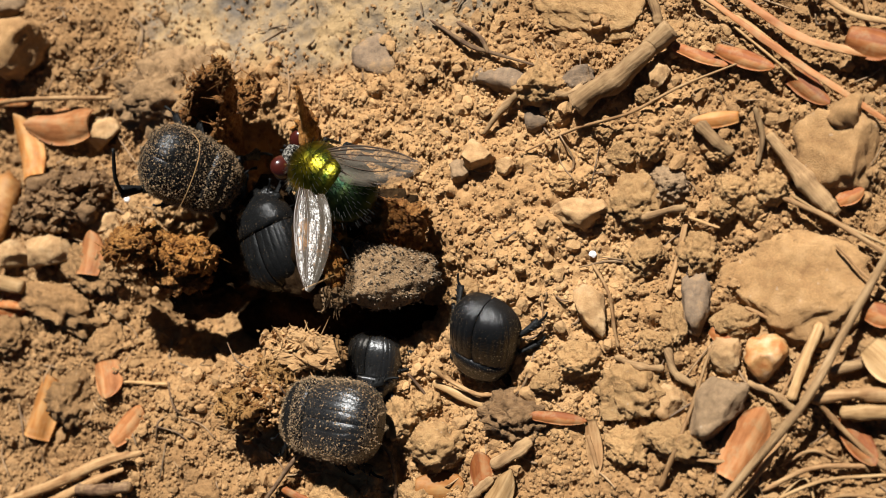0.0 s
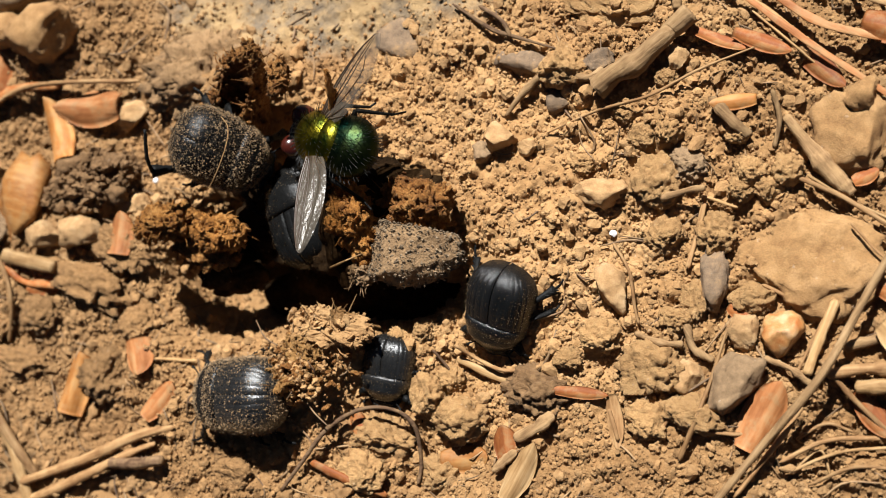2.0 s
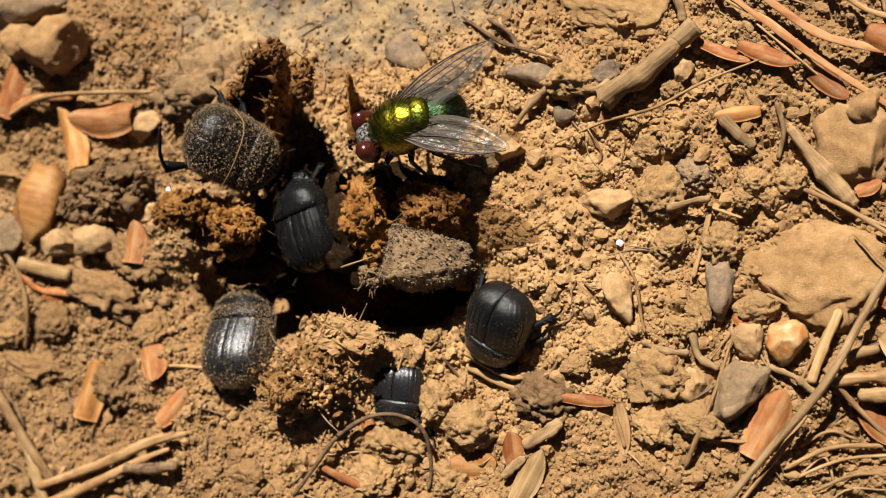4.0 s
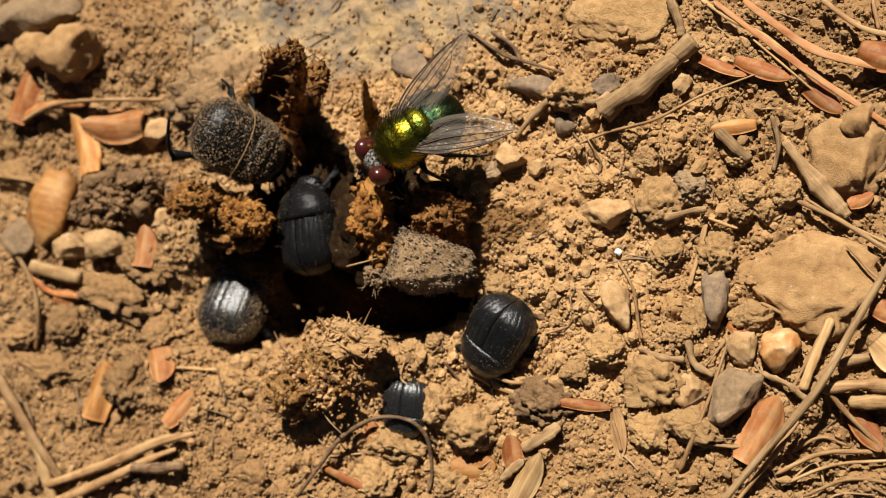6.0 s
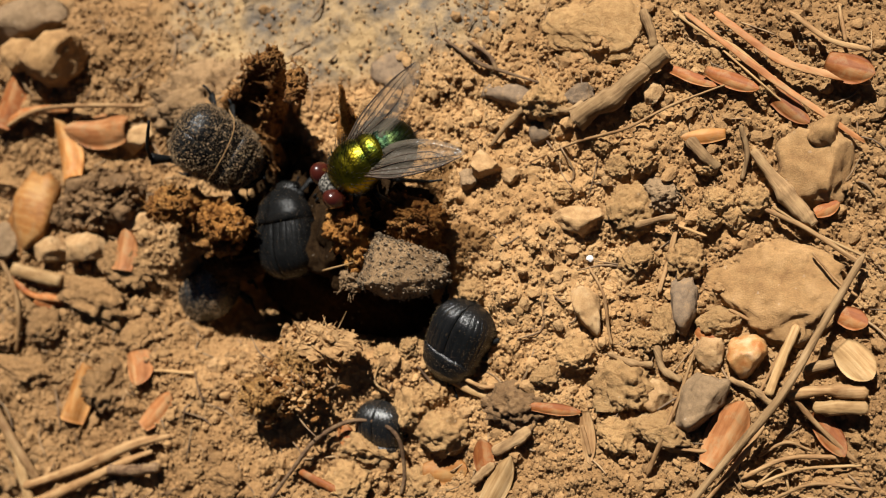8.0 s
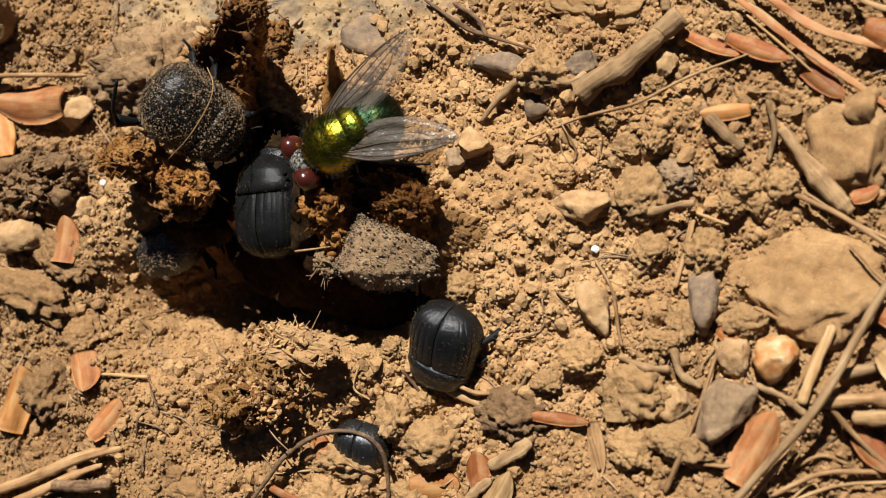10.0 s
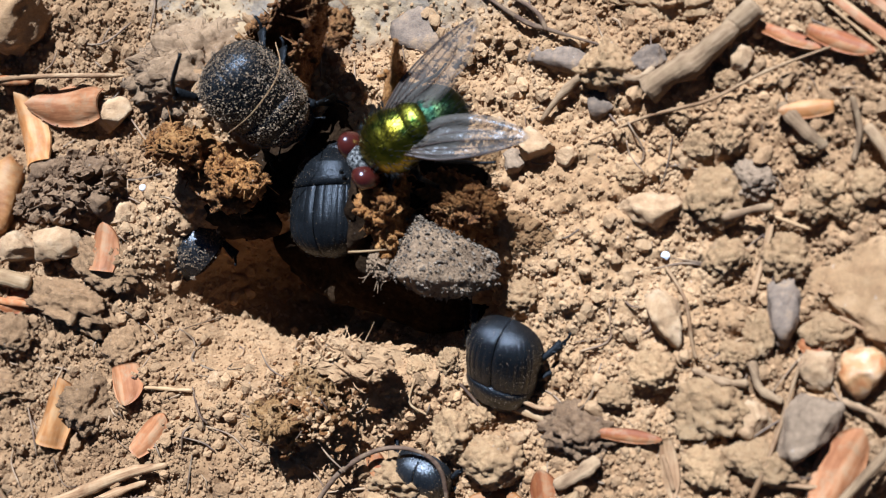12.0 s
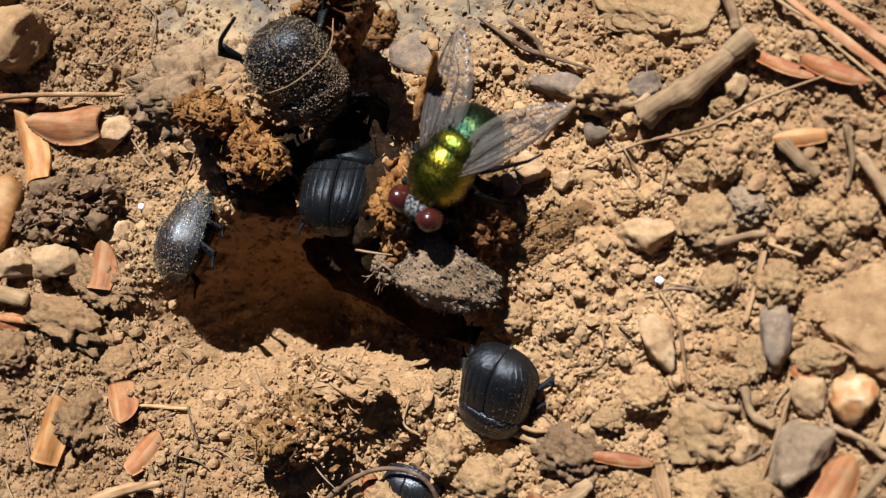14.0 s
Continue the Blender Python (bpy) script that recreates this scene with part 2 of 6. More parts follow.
GREEN = metallic_green("green metallic cuticle", (0.018, 0.040, 0.007), (0.270, 0.200, 0.009), 0.22)
TEAL = metallic_green("blue-green metallic cuticle", (0.002, 0.012, 0.009), (0.022, 0.030, 0.009), 0.28)
n = Nodes("dark red eye")
EYE_RED = n.done(n.mix(n.noise(1.5), (0.022, 0.0042, 0.0025), (0.050, 0.009, 0.005)), 0.22, n.bump(n.cells(14.0)["Distance"], 0.12, 0.01), spec=0.4)
n = Nodes("silvery face")
FACE = n.done(n.ramp(n.noise(5.5, 3.0, 0.7), (0.44, (0.003, 0.003, 0.0025)), (0.60, (0.22, 0.20, 0.17))), 0.7, n.bump(n.noise(8.0), 0.8, 0.06), spec=0.03)
n = Nodes("wing vein")
VEIN = n.done(n.mix(n.noise(2.0), (0.02, 0.011, 0.006), (0.06, 0.034, 0.018)), 0.4)
n = Nodes("bristle")
BRISTLE = n.done(n.mix(n.noise(2.0), (0.006, 0.006, 0.006), (0.015, 0.014, 0.012)), 0.4)


def membrane():
    """A clear, faintly smoky wing skin with a wrinkled sheen."""
    n = Nodes("wing membrane")
    n.done(n.mix(n.noise(0.8, 4.0), (0.12, 0.10, 0.075), (0.22, 0.185, 0.145)), 0.24, n.bump(n.noise(1.3, 4.0, 0.6, n.stretched(0.5, 1.6, 1.0)), 1.0, 0.2), spec=1.0)
    clear = n.tree.nodes.new("ShaderNodeBsdfTransparent")
    clear.inputs["Color"].default_value = (0.93, 0.90, 0.85, 1)
    both = n.tree.nodes.new("ShaderNodeMixShader")
    both.inputs["Fac"].default_value = 0.23
    n.link(clear.outputs[0], both.inputs[1])
    n.link(n.bsdf.outputs[0], both.inputs[2])
    n.link(both.outputs[0], n.out.inputs["Surface"])
    return n.mat


WING = membrane()


# ---- shapes ----
def hashed(ix, iy, iz, seed):
    """A steady random number from 0 to 1 for every lattice point."""
    h = (ix.astype(np.int64) * 374761393 + iy.astype(np.int64) * 668265263 + iz.astype(np.int64) * 2147483647 + seed * 974634777) & 0xFFFFFFFF
    h = ((h ^ (h >> 13)) * 1274126177) & 0xFFFFFFFF
    return ((h ^ (h >> 16)) & 0xFFFFFF) / float(0xFFFFFF)


def value_noise(p, seed=0):
    """Smooth noise from -1 to 1 at rows of points."""
    p = np.asarray(p, float)
    base = np.floor(p).astype(np.int64)
    f = p - base
    f = f * f * (3 - 2 * f)
    total = 0.0
    for dx in (0, 1):
        for dy in (0, 1):
            for dz in (0, 1):
                w = (f[:, 0] if dx else 1 - f[:, 0]) * (f[:, 1] if dy else 1 - f[:, 1]) * (f[:, 2] if dz else 1 - f[:, 2])
                total = total + w * hashed(base[:, 0] + dx, base[:, 1] + dy, base[:, 2] + dz, seed)
    return total * 2 - 1


def fractal(p, seed=0, octaves=4, gain=0.5):
    p = np.asarray(p, float)
    total, amp = 0.0, 1.0
    for k in range(octaves):
        total = total + amp * value_noise(p * 2.03**k + 17.3 * k, seed + k)
        amp *= gain
    return total


def ball(level):
    bm = bmesh.new()
    bmesh.ops.create_icosphere(bm, subdivisions=level, radius=1.0)
    verts = np.array([v.co[:] for v in bm.verts])
    faces = np.array([[v.index for v in f.verts] for f in bm.faces])
    bm.free()
    return verts, faces


BALLS = {k: ball(k) for k in (1, 2, 3, 4, 5)}


def solid(name, verts, faces, material, smooth=True):
    """A mesh from points in millimetres."""
    mesh = bpy.data.meshes.new(name)
    mesh.from_pydata((np.asarray(verts, float) * MM).tolist(), [], [list(map(int, f)) for f in faces])
    if smooth:
        mesh.polygons.foreach_set("use_smooth", [True] * len(mesh.polygons))
    mesh.materials.append(material)
    mesh.update()
    return mesh


def part(name, shape, material, parent, label="", smooth=True):
    """One mesh object under a thing or a part. shape: points and faces in the thing's space, in millimetres."""
    ob = new(name, solid(name, *shape, material, smooth))
    ob.parent = parent
    return tagged(ob, label)


def thing(name, label, category, group="", kind=""):
    return tagged(new(name), label, category, group, kind)


def joined(shapes):
    verts, faces, at = [], [], 0
    for v, f in shapes:
        verts.append(np.asarray(v, float))
        faces += [[int(i) + at for i in face] for face in f]
        at += len(v)
    return np.concatenate(verts), faces


def rock(sx, sy, sz, seed, level=3, facets=7, rough=0.10, fine=2.5, gain=0.58, cut=(0.55, 0.88)):
    """A broken stone or clod: a ball cut by planes, then roughened."""
    verts, faces = BALLS[level]
    verts = verts.copy()
    rng = np.random.default_rng(seed)
    for _ in range(facets):
        way = rng.normal(size=3)
        way /= np.linalg.norm(way)
        over = verts @ way - rng.uniform(*cut)
        verts -= np.maximum(over, 0)[:, None] * way
    bump = 1 + rough * fractal(verts * fine + seed * 3.7, seed, 5, gain)
    verts = verts * bump[:, None]
    return verts * (sx / 2, sy / 2, sz / 2), faces


def spline(points, count):
    """A smooth line through the points."""
    points = np.asarray(points, float)
    ends = np.vstack([2 * points[0] - points[1], points, 2 * points[-1] - points[-2]])
    out = []
    for u in np.linspace(0, len(points) - 1 - 1e-9, count):
        k, f = int(u), u - int(u)
        a, b, c, d = ends[k : k + 4]
        out.append(0.5 * (2 * b + (c - a) * f + (2 * a - 5 * b + 4 * c - d) * f * f + (3 * b - a - 3 * c + d) * f**3))
    return np.array(out)


def tube(points, radii, sides=8, count=None, rough=0.0, seed=0, flat=1.0, smooth_line=True):
    """A rounded rod along a line; radii at its points; flat under 1 presses it down."""
    count = count or max(6, 4 * len(points))
    line = spline(points, count) if smooth_line and len(points) > 2 else np.array([np.asarray(points[0], float) * (1 - u) + np.asarray(points[-1], float) * u for u in np.linspace(0, 1, count)])
    radius = np.interp(np.linspace(0, 1, count), np.linspace(0, 1, len(radii)), radii)
    way = np.gradient(line, axis=0)
    way /= np.linalg.norm(way, axis=1)[:, None] + 1e-12
    up = np.array([0, 0, 1.0]) if abs(way[:, 2]).mean() < 0.8 else np.array([1.0, 0, 0])
    side = np.cross(way, up)
    side /= np.linalg.norm(side, axis=1)[:, None]
    over = np.cross(side, way)
    angle = np.linspace(0, 2 * math.pi, sides, endpoint=False)
    verts = (line[:, None] + radius[:, None, None] * (np.cos(angle)[None, :, None] * side[:, None] + flat * np.sin(angle)[None, :, None] * over[:, None])).reshape(-1, 3)
    if rough:
        middle = np.repeat(line, sides, axis=0)
        k = 1 + rough * fractal(verts * (0.8 / max(radius.max(), 1e-3)), seed, 3)
        verts = middle + (verts - middle) * k[:, None]
    faces = [[r * sides + s, r * sides + (s + 1) % sides, (r + 1) * sides + (s + 1) % sides, (r + 1) * sides + s] for r in range(count - 1) for s in range(sides)]
    verts = np.vstack([verts, line[:1], line[-1:]])
    a, b, last = count * sides, count * sides + 1, (count - 1) * sides
    faces += [[a, (s + 1) % sides, s] for s in range(sides)] + [[b, last + s, last + (s + 1) % sides] for s in range(sides)]
    return verts, faces


def blade(length, width, cup=0.3, curl=0.2, thick=0.12, tip=1.6, base=0.35, seed=0, nu=20, nv=9):
    """A bud scale or leaf: a cupped, curled and pointed shell along x."""
    u, v = np.meshgrid(np.linspace(0, 1, nu), np.linspace(-1, 1, nv), indexing="ij")
    half = width / 2 * (base + (1 - base) * np.sin(math.pi * np.clip(u * 0.62 + 0.12, 0, 1))) * (1 - u**4) ** (1 / tip)
    x = (u - 0.5) * length
    y = half * v
    z = -cup * width / 2 * v * v * (half / (width / 2)) + curl * length * (u - 0.5) ** 2
    top = np.stack([x, y, z], -1).reshape(-1, 3)
    top[:, 2] += 0.035 * width * fractal(top * (1.2 / width), seed, 3)
    top[:, 1] += 0.02 * width * value_noise(top * (3.0 / width), seed + 9)
    low = top - (0, 0, thick)
    faces, n = [], nu * nv
    for i in range(nu - 1):
        for j in range(nv - 1):
            a = i * nv + j
            faces += [[a, a + nv, a + nv + 1, a + 1], [n + a, n + a + 1, n + a + nv + 1, n + a + nv]]
    rim = [i * nv for i in range(nu)] + [(nu - 1) * nv + j for j in range(1, nv)] + [i * nv + nv - 1 for i in range(nu - 2, -1, -1)] + [j for j in range(nv - 2, 0, -1)]
    faces += [[rim[k], n + rim[k], n + rim[(k + 1) % len(rim)], rim[(k + 1) % len(rim)]][::-1] for k in range(len(rim))]
    return np.vstack([top, low]), faces


def moved(shape, x=0, y=0, z=0, rx=0, ry=0, rz=0):
    m = np.array(pose(x, y, z, rx, ry, rz))
    return np.asarray(shape[0]) @ m[:3, :3].T + m[:3, 3], shape[1]


# ---- ground ----
def hill(x, y, cx, cy, rx, ry, turn=0.0, power=2.0):
    """1 at the middle of an oval, 0 well outside it."""
    c, s = math.cos(radians(turn)), math.sin(radians(turn))
    u, v = ((x - cx) * c + (y - cy) * s) / rx, (-(x - cx) * s + (y - cy) * c) / ry
    return np.exp(-((u * u + v * v) ** (power / 2)))


def relief(x, y):
    """The ground's large forms, in millimetres."""
    flat = np.stack([x, y, 0 * x], -1).reshape(-1, 3)
    h = 0.9 * fractal(flat * 0.07, 3, 3).reshape(x.shape) + 0.45 * fractal(flat * 0.33, 5, 3).reshape(x.shape)
    h = h - 9.0 * hill(x, y, -8.3, -2.3, 9.6, 5.2, -6, 5.0)  # the dug hollow
    h = h - 4.5 * hill(x, y, -12.6, 5.6, 2.8, 2.6, 0, 4.0)  # the cavity behind the beetles
    h = h - 5.5 * hill(x, y, -16.3, -4.1, 5.0, 4.2, 0, 4.0)
    h = h + 2.6 * hill(x, y, -6.3, -7.4, 5.0, 2.0, -5)  # the spoil before it
    h = h + 1.6 * hill(x, y, -8.8, -10.4, 3.2, 2.0, 0)
    h = h + 3.6 * hill(x, y, -16.5, 9.8, 5.0, 3.2, 15)  # dusty mound behind the dung
    h = h + 1.4 * hill(x, y, -21.0, -2.4, 4.5, 2.2, -10)
    h = h + 1.0 * hill(x, y, 22.0, 9.0, 9.0, 5.0, 20)
    h = h + 2.2 * hill(x, y, -34.0, 14.0, 9.0, 5.0, 10)
    return h


def graded(low, high, step, far):
    """Even steps from low to high, then ever longer ones out to far."""
    mid = list(np.arange(low, high + step / 2, step))
    out, w = [], step
    while not out or out[-1] < far:
        w *= 1.22
        out.append((out[-1] if out else 0) + w)
    return np.array([mid[0] - d for d in reversed(out)] + mid + [mid[-1] + d for d in out])


STEP = 0.13
GX, GY = graded(-47, 34, STEP, 3000), graded(-24, 26, STEP, 3000)
XX, YY = np.meshgrid(GX, GY, indexing="ij")
HH = relief(XX, YY)
DENSE_X, DENSE_Y = int(np.argmin(abs(GX + 47))), int(np.argmin(abs(GY + 24)))
rng = np.random.default_rng(11)


def dusty(x, y):
    """Where fine dust and bare rock leave the ground smooth, up to 1."""
    return np.clip(hill(x, y, -9, 17.5, 16, 6.0, -4, 5.0) + hill(x, y, -18.0, 10.3, 4.6, 2.6, 12, 4.0), 0, 1)


def dome(x, y, r, high, sharp, stretch, turn):
    """Raise one crumb out of the ground."""
    i0, j0 = DENSE_X + int((x - 1.5 * r + 47) / STEP), DENSE_Y + int((y - 1.5 * r + 24) / STEP)
    n = int(3 * r / STEP) + 2
    if i0 < 0 or j0 < 0 or i0 + n >= len(GX) or j0 + n >= len(GY):
        return
    px, py = XX[i0 : i0 + n, j0 : j0 + n] - x, YY[i0 : i0 + n, j0 : j0 + n] - y
    u = (px * math.cos(turn) + py * math.sin(turn)) / (r * stretch)
    v = (-px * math.sin(turn) + py * math.cos(turn)) / (r / stretch)
    rise = np.clip(1 - (abs(u) ** sharp + abs(v) ** sharp), 0, 1) ** 0.5 * high
    patch = HH[i0 : i0 + n, j0 : j0 + n]
    middle = patch[n // 2, n // 2]
    HH[i0 : i0 + n, j0 : j0 + n] = np.where(rise > 0, np.maximum(patch, 0.55 * patch + 0.45 * middle + rise), patch)


for k in range(30000):
    r = 0.13 + 0.62 * rng.random() ** 4.2
    x, y = rng.uniform(-46, 33), rng.uniform(-23, 25)
    dome(x, y, r, r * rng.uniform(0.15, 0.50) * (1 - 0.85 * float(dusty(x, y))), rng.uniform(1.2, 2.8), rng.uniform(0.75, 1.35), rng.uniform(0, 3.1))
GRAIN = np.stack([XX, YY, 0 * XX], -1).reshape(-1, 3)
HH += 0.085 * fractal(GRAIN * 1.7, 21, 4, 0.78).reshape(XX.shape)
HH += 0.13 * (1 - 0.8 * dusty(XX, YY)) * (0.4 - abs(fractal(GRAIN * 0.75, 29, 3, 0.6))).reshape(XX.shape)


def ground_at(x, y):
    """The ground's height under a place."""
    i, j = int(np.clip(np.searchsorted(GX, x), 1, len(GX) - 1)), int(np.clip(np.searchsorted(GY, y), 1, len(GY) - 1))
    fx, fy = (x - GX[i - 1]) / (GX[i] - GX[i - 1]), (y - GY[j - 1]) / (GY[j] - GY[j - 1])
    return float((HH[i - 1, j - 1] * (1 - fx) + HH[i, j - 1] * fx) * (1 - fy) + (HH[i - 1, j] * (1 - fx) + HH[i, j] * fx) * fy)


def ground():
    nx, ny = len(GX), len(GY)
    mesh = bpy.data.meshes.new("ground")
    verts = np.stack([XX, YY, HH], -1).reshape(-1, 3) * MM
    i, j = np.meshgrid(np.arange(nx - 1), np.arange(ny - 1), indexing="ij")
    a = (i * ny + j).ravel()
    quads = np.stack([a, a + ny, a + ny + 1, a + 1], -1).ravel()
    mesh.vertices.add(len(verts))
    mesh.vertices.foreach_set("co", verts.ravel())
    mesh.loops.add(len(quads))
    mesh.loops.foreach_set("vertex_index", quads)
    mesh.polygons.add(len(a))
    mesh.polygons.foreach_set("loop_start", np.arange(0, len(quads), 4))
    mesh.polygons.foreach_set("use_smooth", np.ones(len(a), bool))
    mesh.materials.append(SOIL)
    mesh.update(calc_edges=True)
    mesh.validate()
    return tagged(new("ground", mesh), "crumbly dry ochre soil with a dug hollow", "ground", kind="structure")


ground()


def scatter(name, label, material, count, low, high, power, seed, box, sink=0.3, level=1, keep=None):
    """Loose crumbs that nobody could count, in one mesh."""
    r = np.random.default_rng(seed)
    forms = [rock(1, 1, 1, seed * 50 + k, level, 9, 0.24, 1.8) for k in range(9)]
    shapes = []
    while len(shapes) < count:
        x, y = r.uniform(box[0], box[1]), r.uniform(box[2], box[3])
        if keep and not keep(x, y, r.random()):
            continue
        s = low + (high - low) * r.random() ** power
        v, f = forms[r.integers(9)]
        v = v * (s * r.uniform(0.8, 1.3), s * r.uniform(0.7, 1.1), s * r.uniform(0.6, 0.95))
        shapes.append(moved((v, f), x, y, ground_at(x, y) + s * (0.5 - sink), r.uniform(-30, 30), r.uniform(-30, 30), r.uniform(0, 360)))
    return tagged(new(name, solid(name, *joined(shapes), material, False)), label, "soil crumbs", kind="stuff")


def in_open(x, y, chance):
    """Fewer crumbs on the dusty slope and in the hollow."""
    hollow = hill(np.float64(x), np.float64(y), -7, -2.5, 9, 5, 0, 4)
    sandy = hill(np.float64(x), np.float64(y), 7, 4, 4.5, 4.5, 0, 3)
    return chance > 0.5 * sandy + 0.6 * hollow + 0.9 * float(dusty(x, y))


scatter("soil_crumbs", "small ochre crumbs of dry soil", CRUMB, 6000, 0.26, 1.1, 3.2, 5, (-46, 33, -23, 25), 0.42, 2, in_open)
scatter("soil_grains", "fine ochre grains of dry soil", CRUMB, 46000, 0.11, 0.42, 2.0, 8, (-38, 31, -19, 19), 0.25, 1, in_open)


def fibres(count, seed):
    """Short broken straws and rootlets, too many to count."""
    r = np.random.default_rng(seed)
    bits = []
    while len(bits) < count:
        x, y = r.uniform(-42, 31), r.uniform(-20, 20)
        if (x + 7) ** 2 / 150 + (y + 1) ** 2 / 90 < 1 or r.random() > 0.25 + abs(x + 3) / 38 + max(0, -y - 6) / 16:
            continue
        long, turn, w = 0.8 + 3.4 * r.random() ** 2, r.uniform(0, 6.3), r.uniform(0.03, 0.10)
        d = np.array([math.cos(turn), math.sin(turn)]) * long / 2
        bend = r.normal(size=2) * 0.12 * long
        spots = [(x - d[0], y - d[1]), (x + bend[0], y + bend[1]), (x + d[0], y + d[1])]
        bits.append(tube([(u, v, ground_at(u, v) + 0.25 * r.random() + w) for u, v in spots], [w * 0.7, w, w * 0.5], 5, 8))
    return tagged(new("plant_fibres", solid("plant_fibres", *joined(bits), FIBRE)), "short broken straws and rootlets on the soil", "plant fibres", kind="stuff")


fibres(420, 17)


# ---- stones, clods and litter lying on the soil ----
def base_at(x, y):
    """The ground's height evened out over a few crumbs."""
    return sum(ground_at(x + dx, y + dy) for dx in (-0.5, 0, 0.5) for dy in (-0.5, 0, 0.5)) / 9


def stone(name, label, x, y, sx, sy, sz, turn, material, seed, facets=7, rough=0.1, sink=0.35, level=4, lean=(0, 0), group="", fine=2.5):
    if name == "soil_clod":  # crumbly, with lumps of its own
        level, facets, rough, fine, sink = 5, 4, 1.5 * rough, 4.0, sink + 0.10
    cut = (0.55, 0.88)
    if "pebble" in name or name in ("ochre_stone", "flat_stone", "grey_stone"):  # broken, with worn edges
        level, facets, rough, fine, cut = max(level, 4), facets + 5, rough + 0.04, 3.8, (0.58, 0.84)
    ob = new(name, solid(name, *rock(sx, sy, sz, seed, level, facets, rough, fine, 0.64, cut), material))
    ob.matrix_world = pose(x * MM, y * MM, (base_at(x, y) + sz * (0.5 - sink)) * MM, *lean, turn)
    return tagged(ob, label, "pebble" if "pebble" in name or "stone" in name or "quartz" in name else "soil clod", group)


def stem(name, label, category, points, radii, material, sides=8, rough=0.12, flat=1.0, seed=1, count=None):
    """A twig, straw or root along places (x, y, lift over the ground)."""
    if name != "twig":
        radii = [0.74 * r for r in radii]
    places = np.array([(x, y, base_at(x, y) + 0.75 * lift + 0.8 * max(radii) * flat) for x, y, lift in points])
    first, last = places[0], places[-1]
    turn = math.degrees(math.atan2(last[1] - first[1], last[0] - first[0]))
    middle = (first + last) / 2
    c, s = math.cos(radians(-turn)), math.sin(radians(-turn))
    local = places - middle
    local = np.stack([local[:, 0] * c - local[:, 1] * s, local[:, 0] * s + local[:, 1] * c, local[:, 2]], -1)
    r = np.random.default_rng(seed)
    wide = max(radii)
    local[1:-1, :2] += r.normal(size=(len(local) - 2, 2)) * 0.14 * wide
    rows = count or (14 if wide > 0.4 else 8) * len(points)
    girth = np.interp(np.linspace(0, 1, rows), np.linspace(0, 1, len(radii)), radii)
    girth = girth * (1 + 0.8 * rough * fractal(np.stack([np.linspace(0, 1, rows) * 4, np.zeros(rows), np.zeros(rows)], -1), seed, 2))
    for knot in r.uniform(0.15, 0.85, 2):  # swellings where side shoots sat
        girth = girth * (1 + 0.9 * rough * np.exp(-(((np.linspace(0, 1, rows) - knot) / 0.05) ** 2)))
    girth[0] *= 0.55
    girth[-1] *= 0.45
    shape, faces = tube(local, list(girth), max(sides, 10), rows, 0.75 * rough, seed, flat)
    shape = shape + r.normal(size=shape.shape) * 0.05 * wide * (abs(shape[:, :1]) > 0.94 * abs(shape[:, 0]).max())  # frayed ends
    ob = new(name, solid(name, shape, faces, material))
    ob.matrix_world = pose(*(middle * MM), 0, 0, turn)
    return tagged(ob, label, category)


def scale(name, label, x, y, length, width, turn, material, cup=0.35, curl=0.15, lift=0.3, lean=(0, 0), seed=1, tip=1.6, base=0.35, thick=0.12):
    ob = new(name, solid(name, *blade(length, width, cup, curl, thick, tip, base, seed), material))
    ob.matrix_world = pose(x * MM, y * MM, (base_at(x, y) + lift) * MM, *lean, turn)
    return tagged(ob, label, "bud scale" if "scale" in name else "dry leaf")


# large flat stone and its neighbours
stone("flat_stone", "large flat ochre stone lying half sunk in soil", 23.31, -2.18, 9.24, 7.77, 2.80, -18, SLAB, 101, facets=11, rough=0.07, sink=0.45, level=5, lean=(4, -3))
stone("soil_clod", "ochre clod against the large flat stone", 20.52, -4.76, 2.72, 2.22, 2.00, 0, CLOD, 102, level=3)
stone("quartz_pebble", "pale quartz pebble stained rusty orange", 22.22, -6.95, 3.02, 2.91, 3.00, 10, QUARTZ, 103, facets=9, rough=0.05, level=3)
stone("pebble", "smooth tan pebble beside the quartz pebble", 20.19, -6.76, 2.32, 2.28, 2.20, 0, PEBBLE, 104, rough=0.06, level=3)
stone("grey_pebble", "angular grey pebble with a shaded underside", 19.81, -9.75, 3.20, 4.38, 3.40, -30, GREY, 105, facets=9, rough=0.06, sink=0.25, level=3)
stone("pebble", "tan pebble among crumbs of soil", 16.98, -9.46, 2.47, 2.45, 2.20, 20, PEBBLE, 106, rough=0.07, level=3)
stone("soil_clod", "large ochre clod of dry soil", 14.74, -9.15, 3.85, 3.57, 3.00, 0, CLOD, 107, rough=0.13, level=3)
stone("soil_clod", "rounded ochre clod of dry soil", 14.85, -12.24, 2.75, 2.53, 2.40, 0, CLOD, 108, rough=0.12, level=3)
stone("soil_clod", "flat ochre clod of dry soil", 17.51, -11.73, 3.72, 2.27, 1.80, -15, CLOD, 109, rough=0.12, level=3)
stone("pebble", "pale elongated pebble standing out of the soil", 12.17, -4.25, 2.19, 3.68, 2.60, 25, PEBBLE, 110, facets=9, rough=0.06, level=3)
stone("flat_pebble", "pale ochre pebble with a flat top", 11.13, 1.60, 4.25, 2.30, 2.20, -8, PEBBLE, 111, facets=8, rough=0.07, level=3)
stone("soil_clod", "large pitted ochre clod", 14.82, 2.37, 3.44, 3.60, 2.60, 0, CLOD, 112, rough=0.13, level=3)
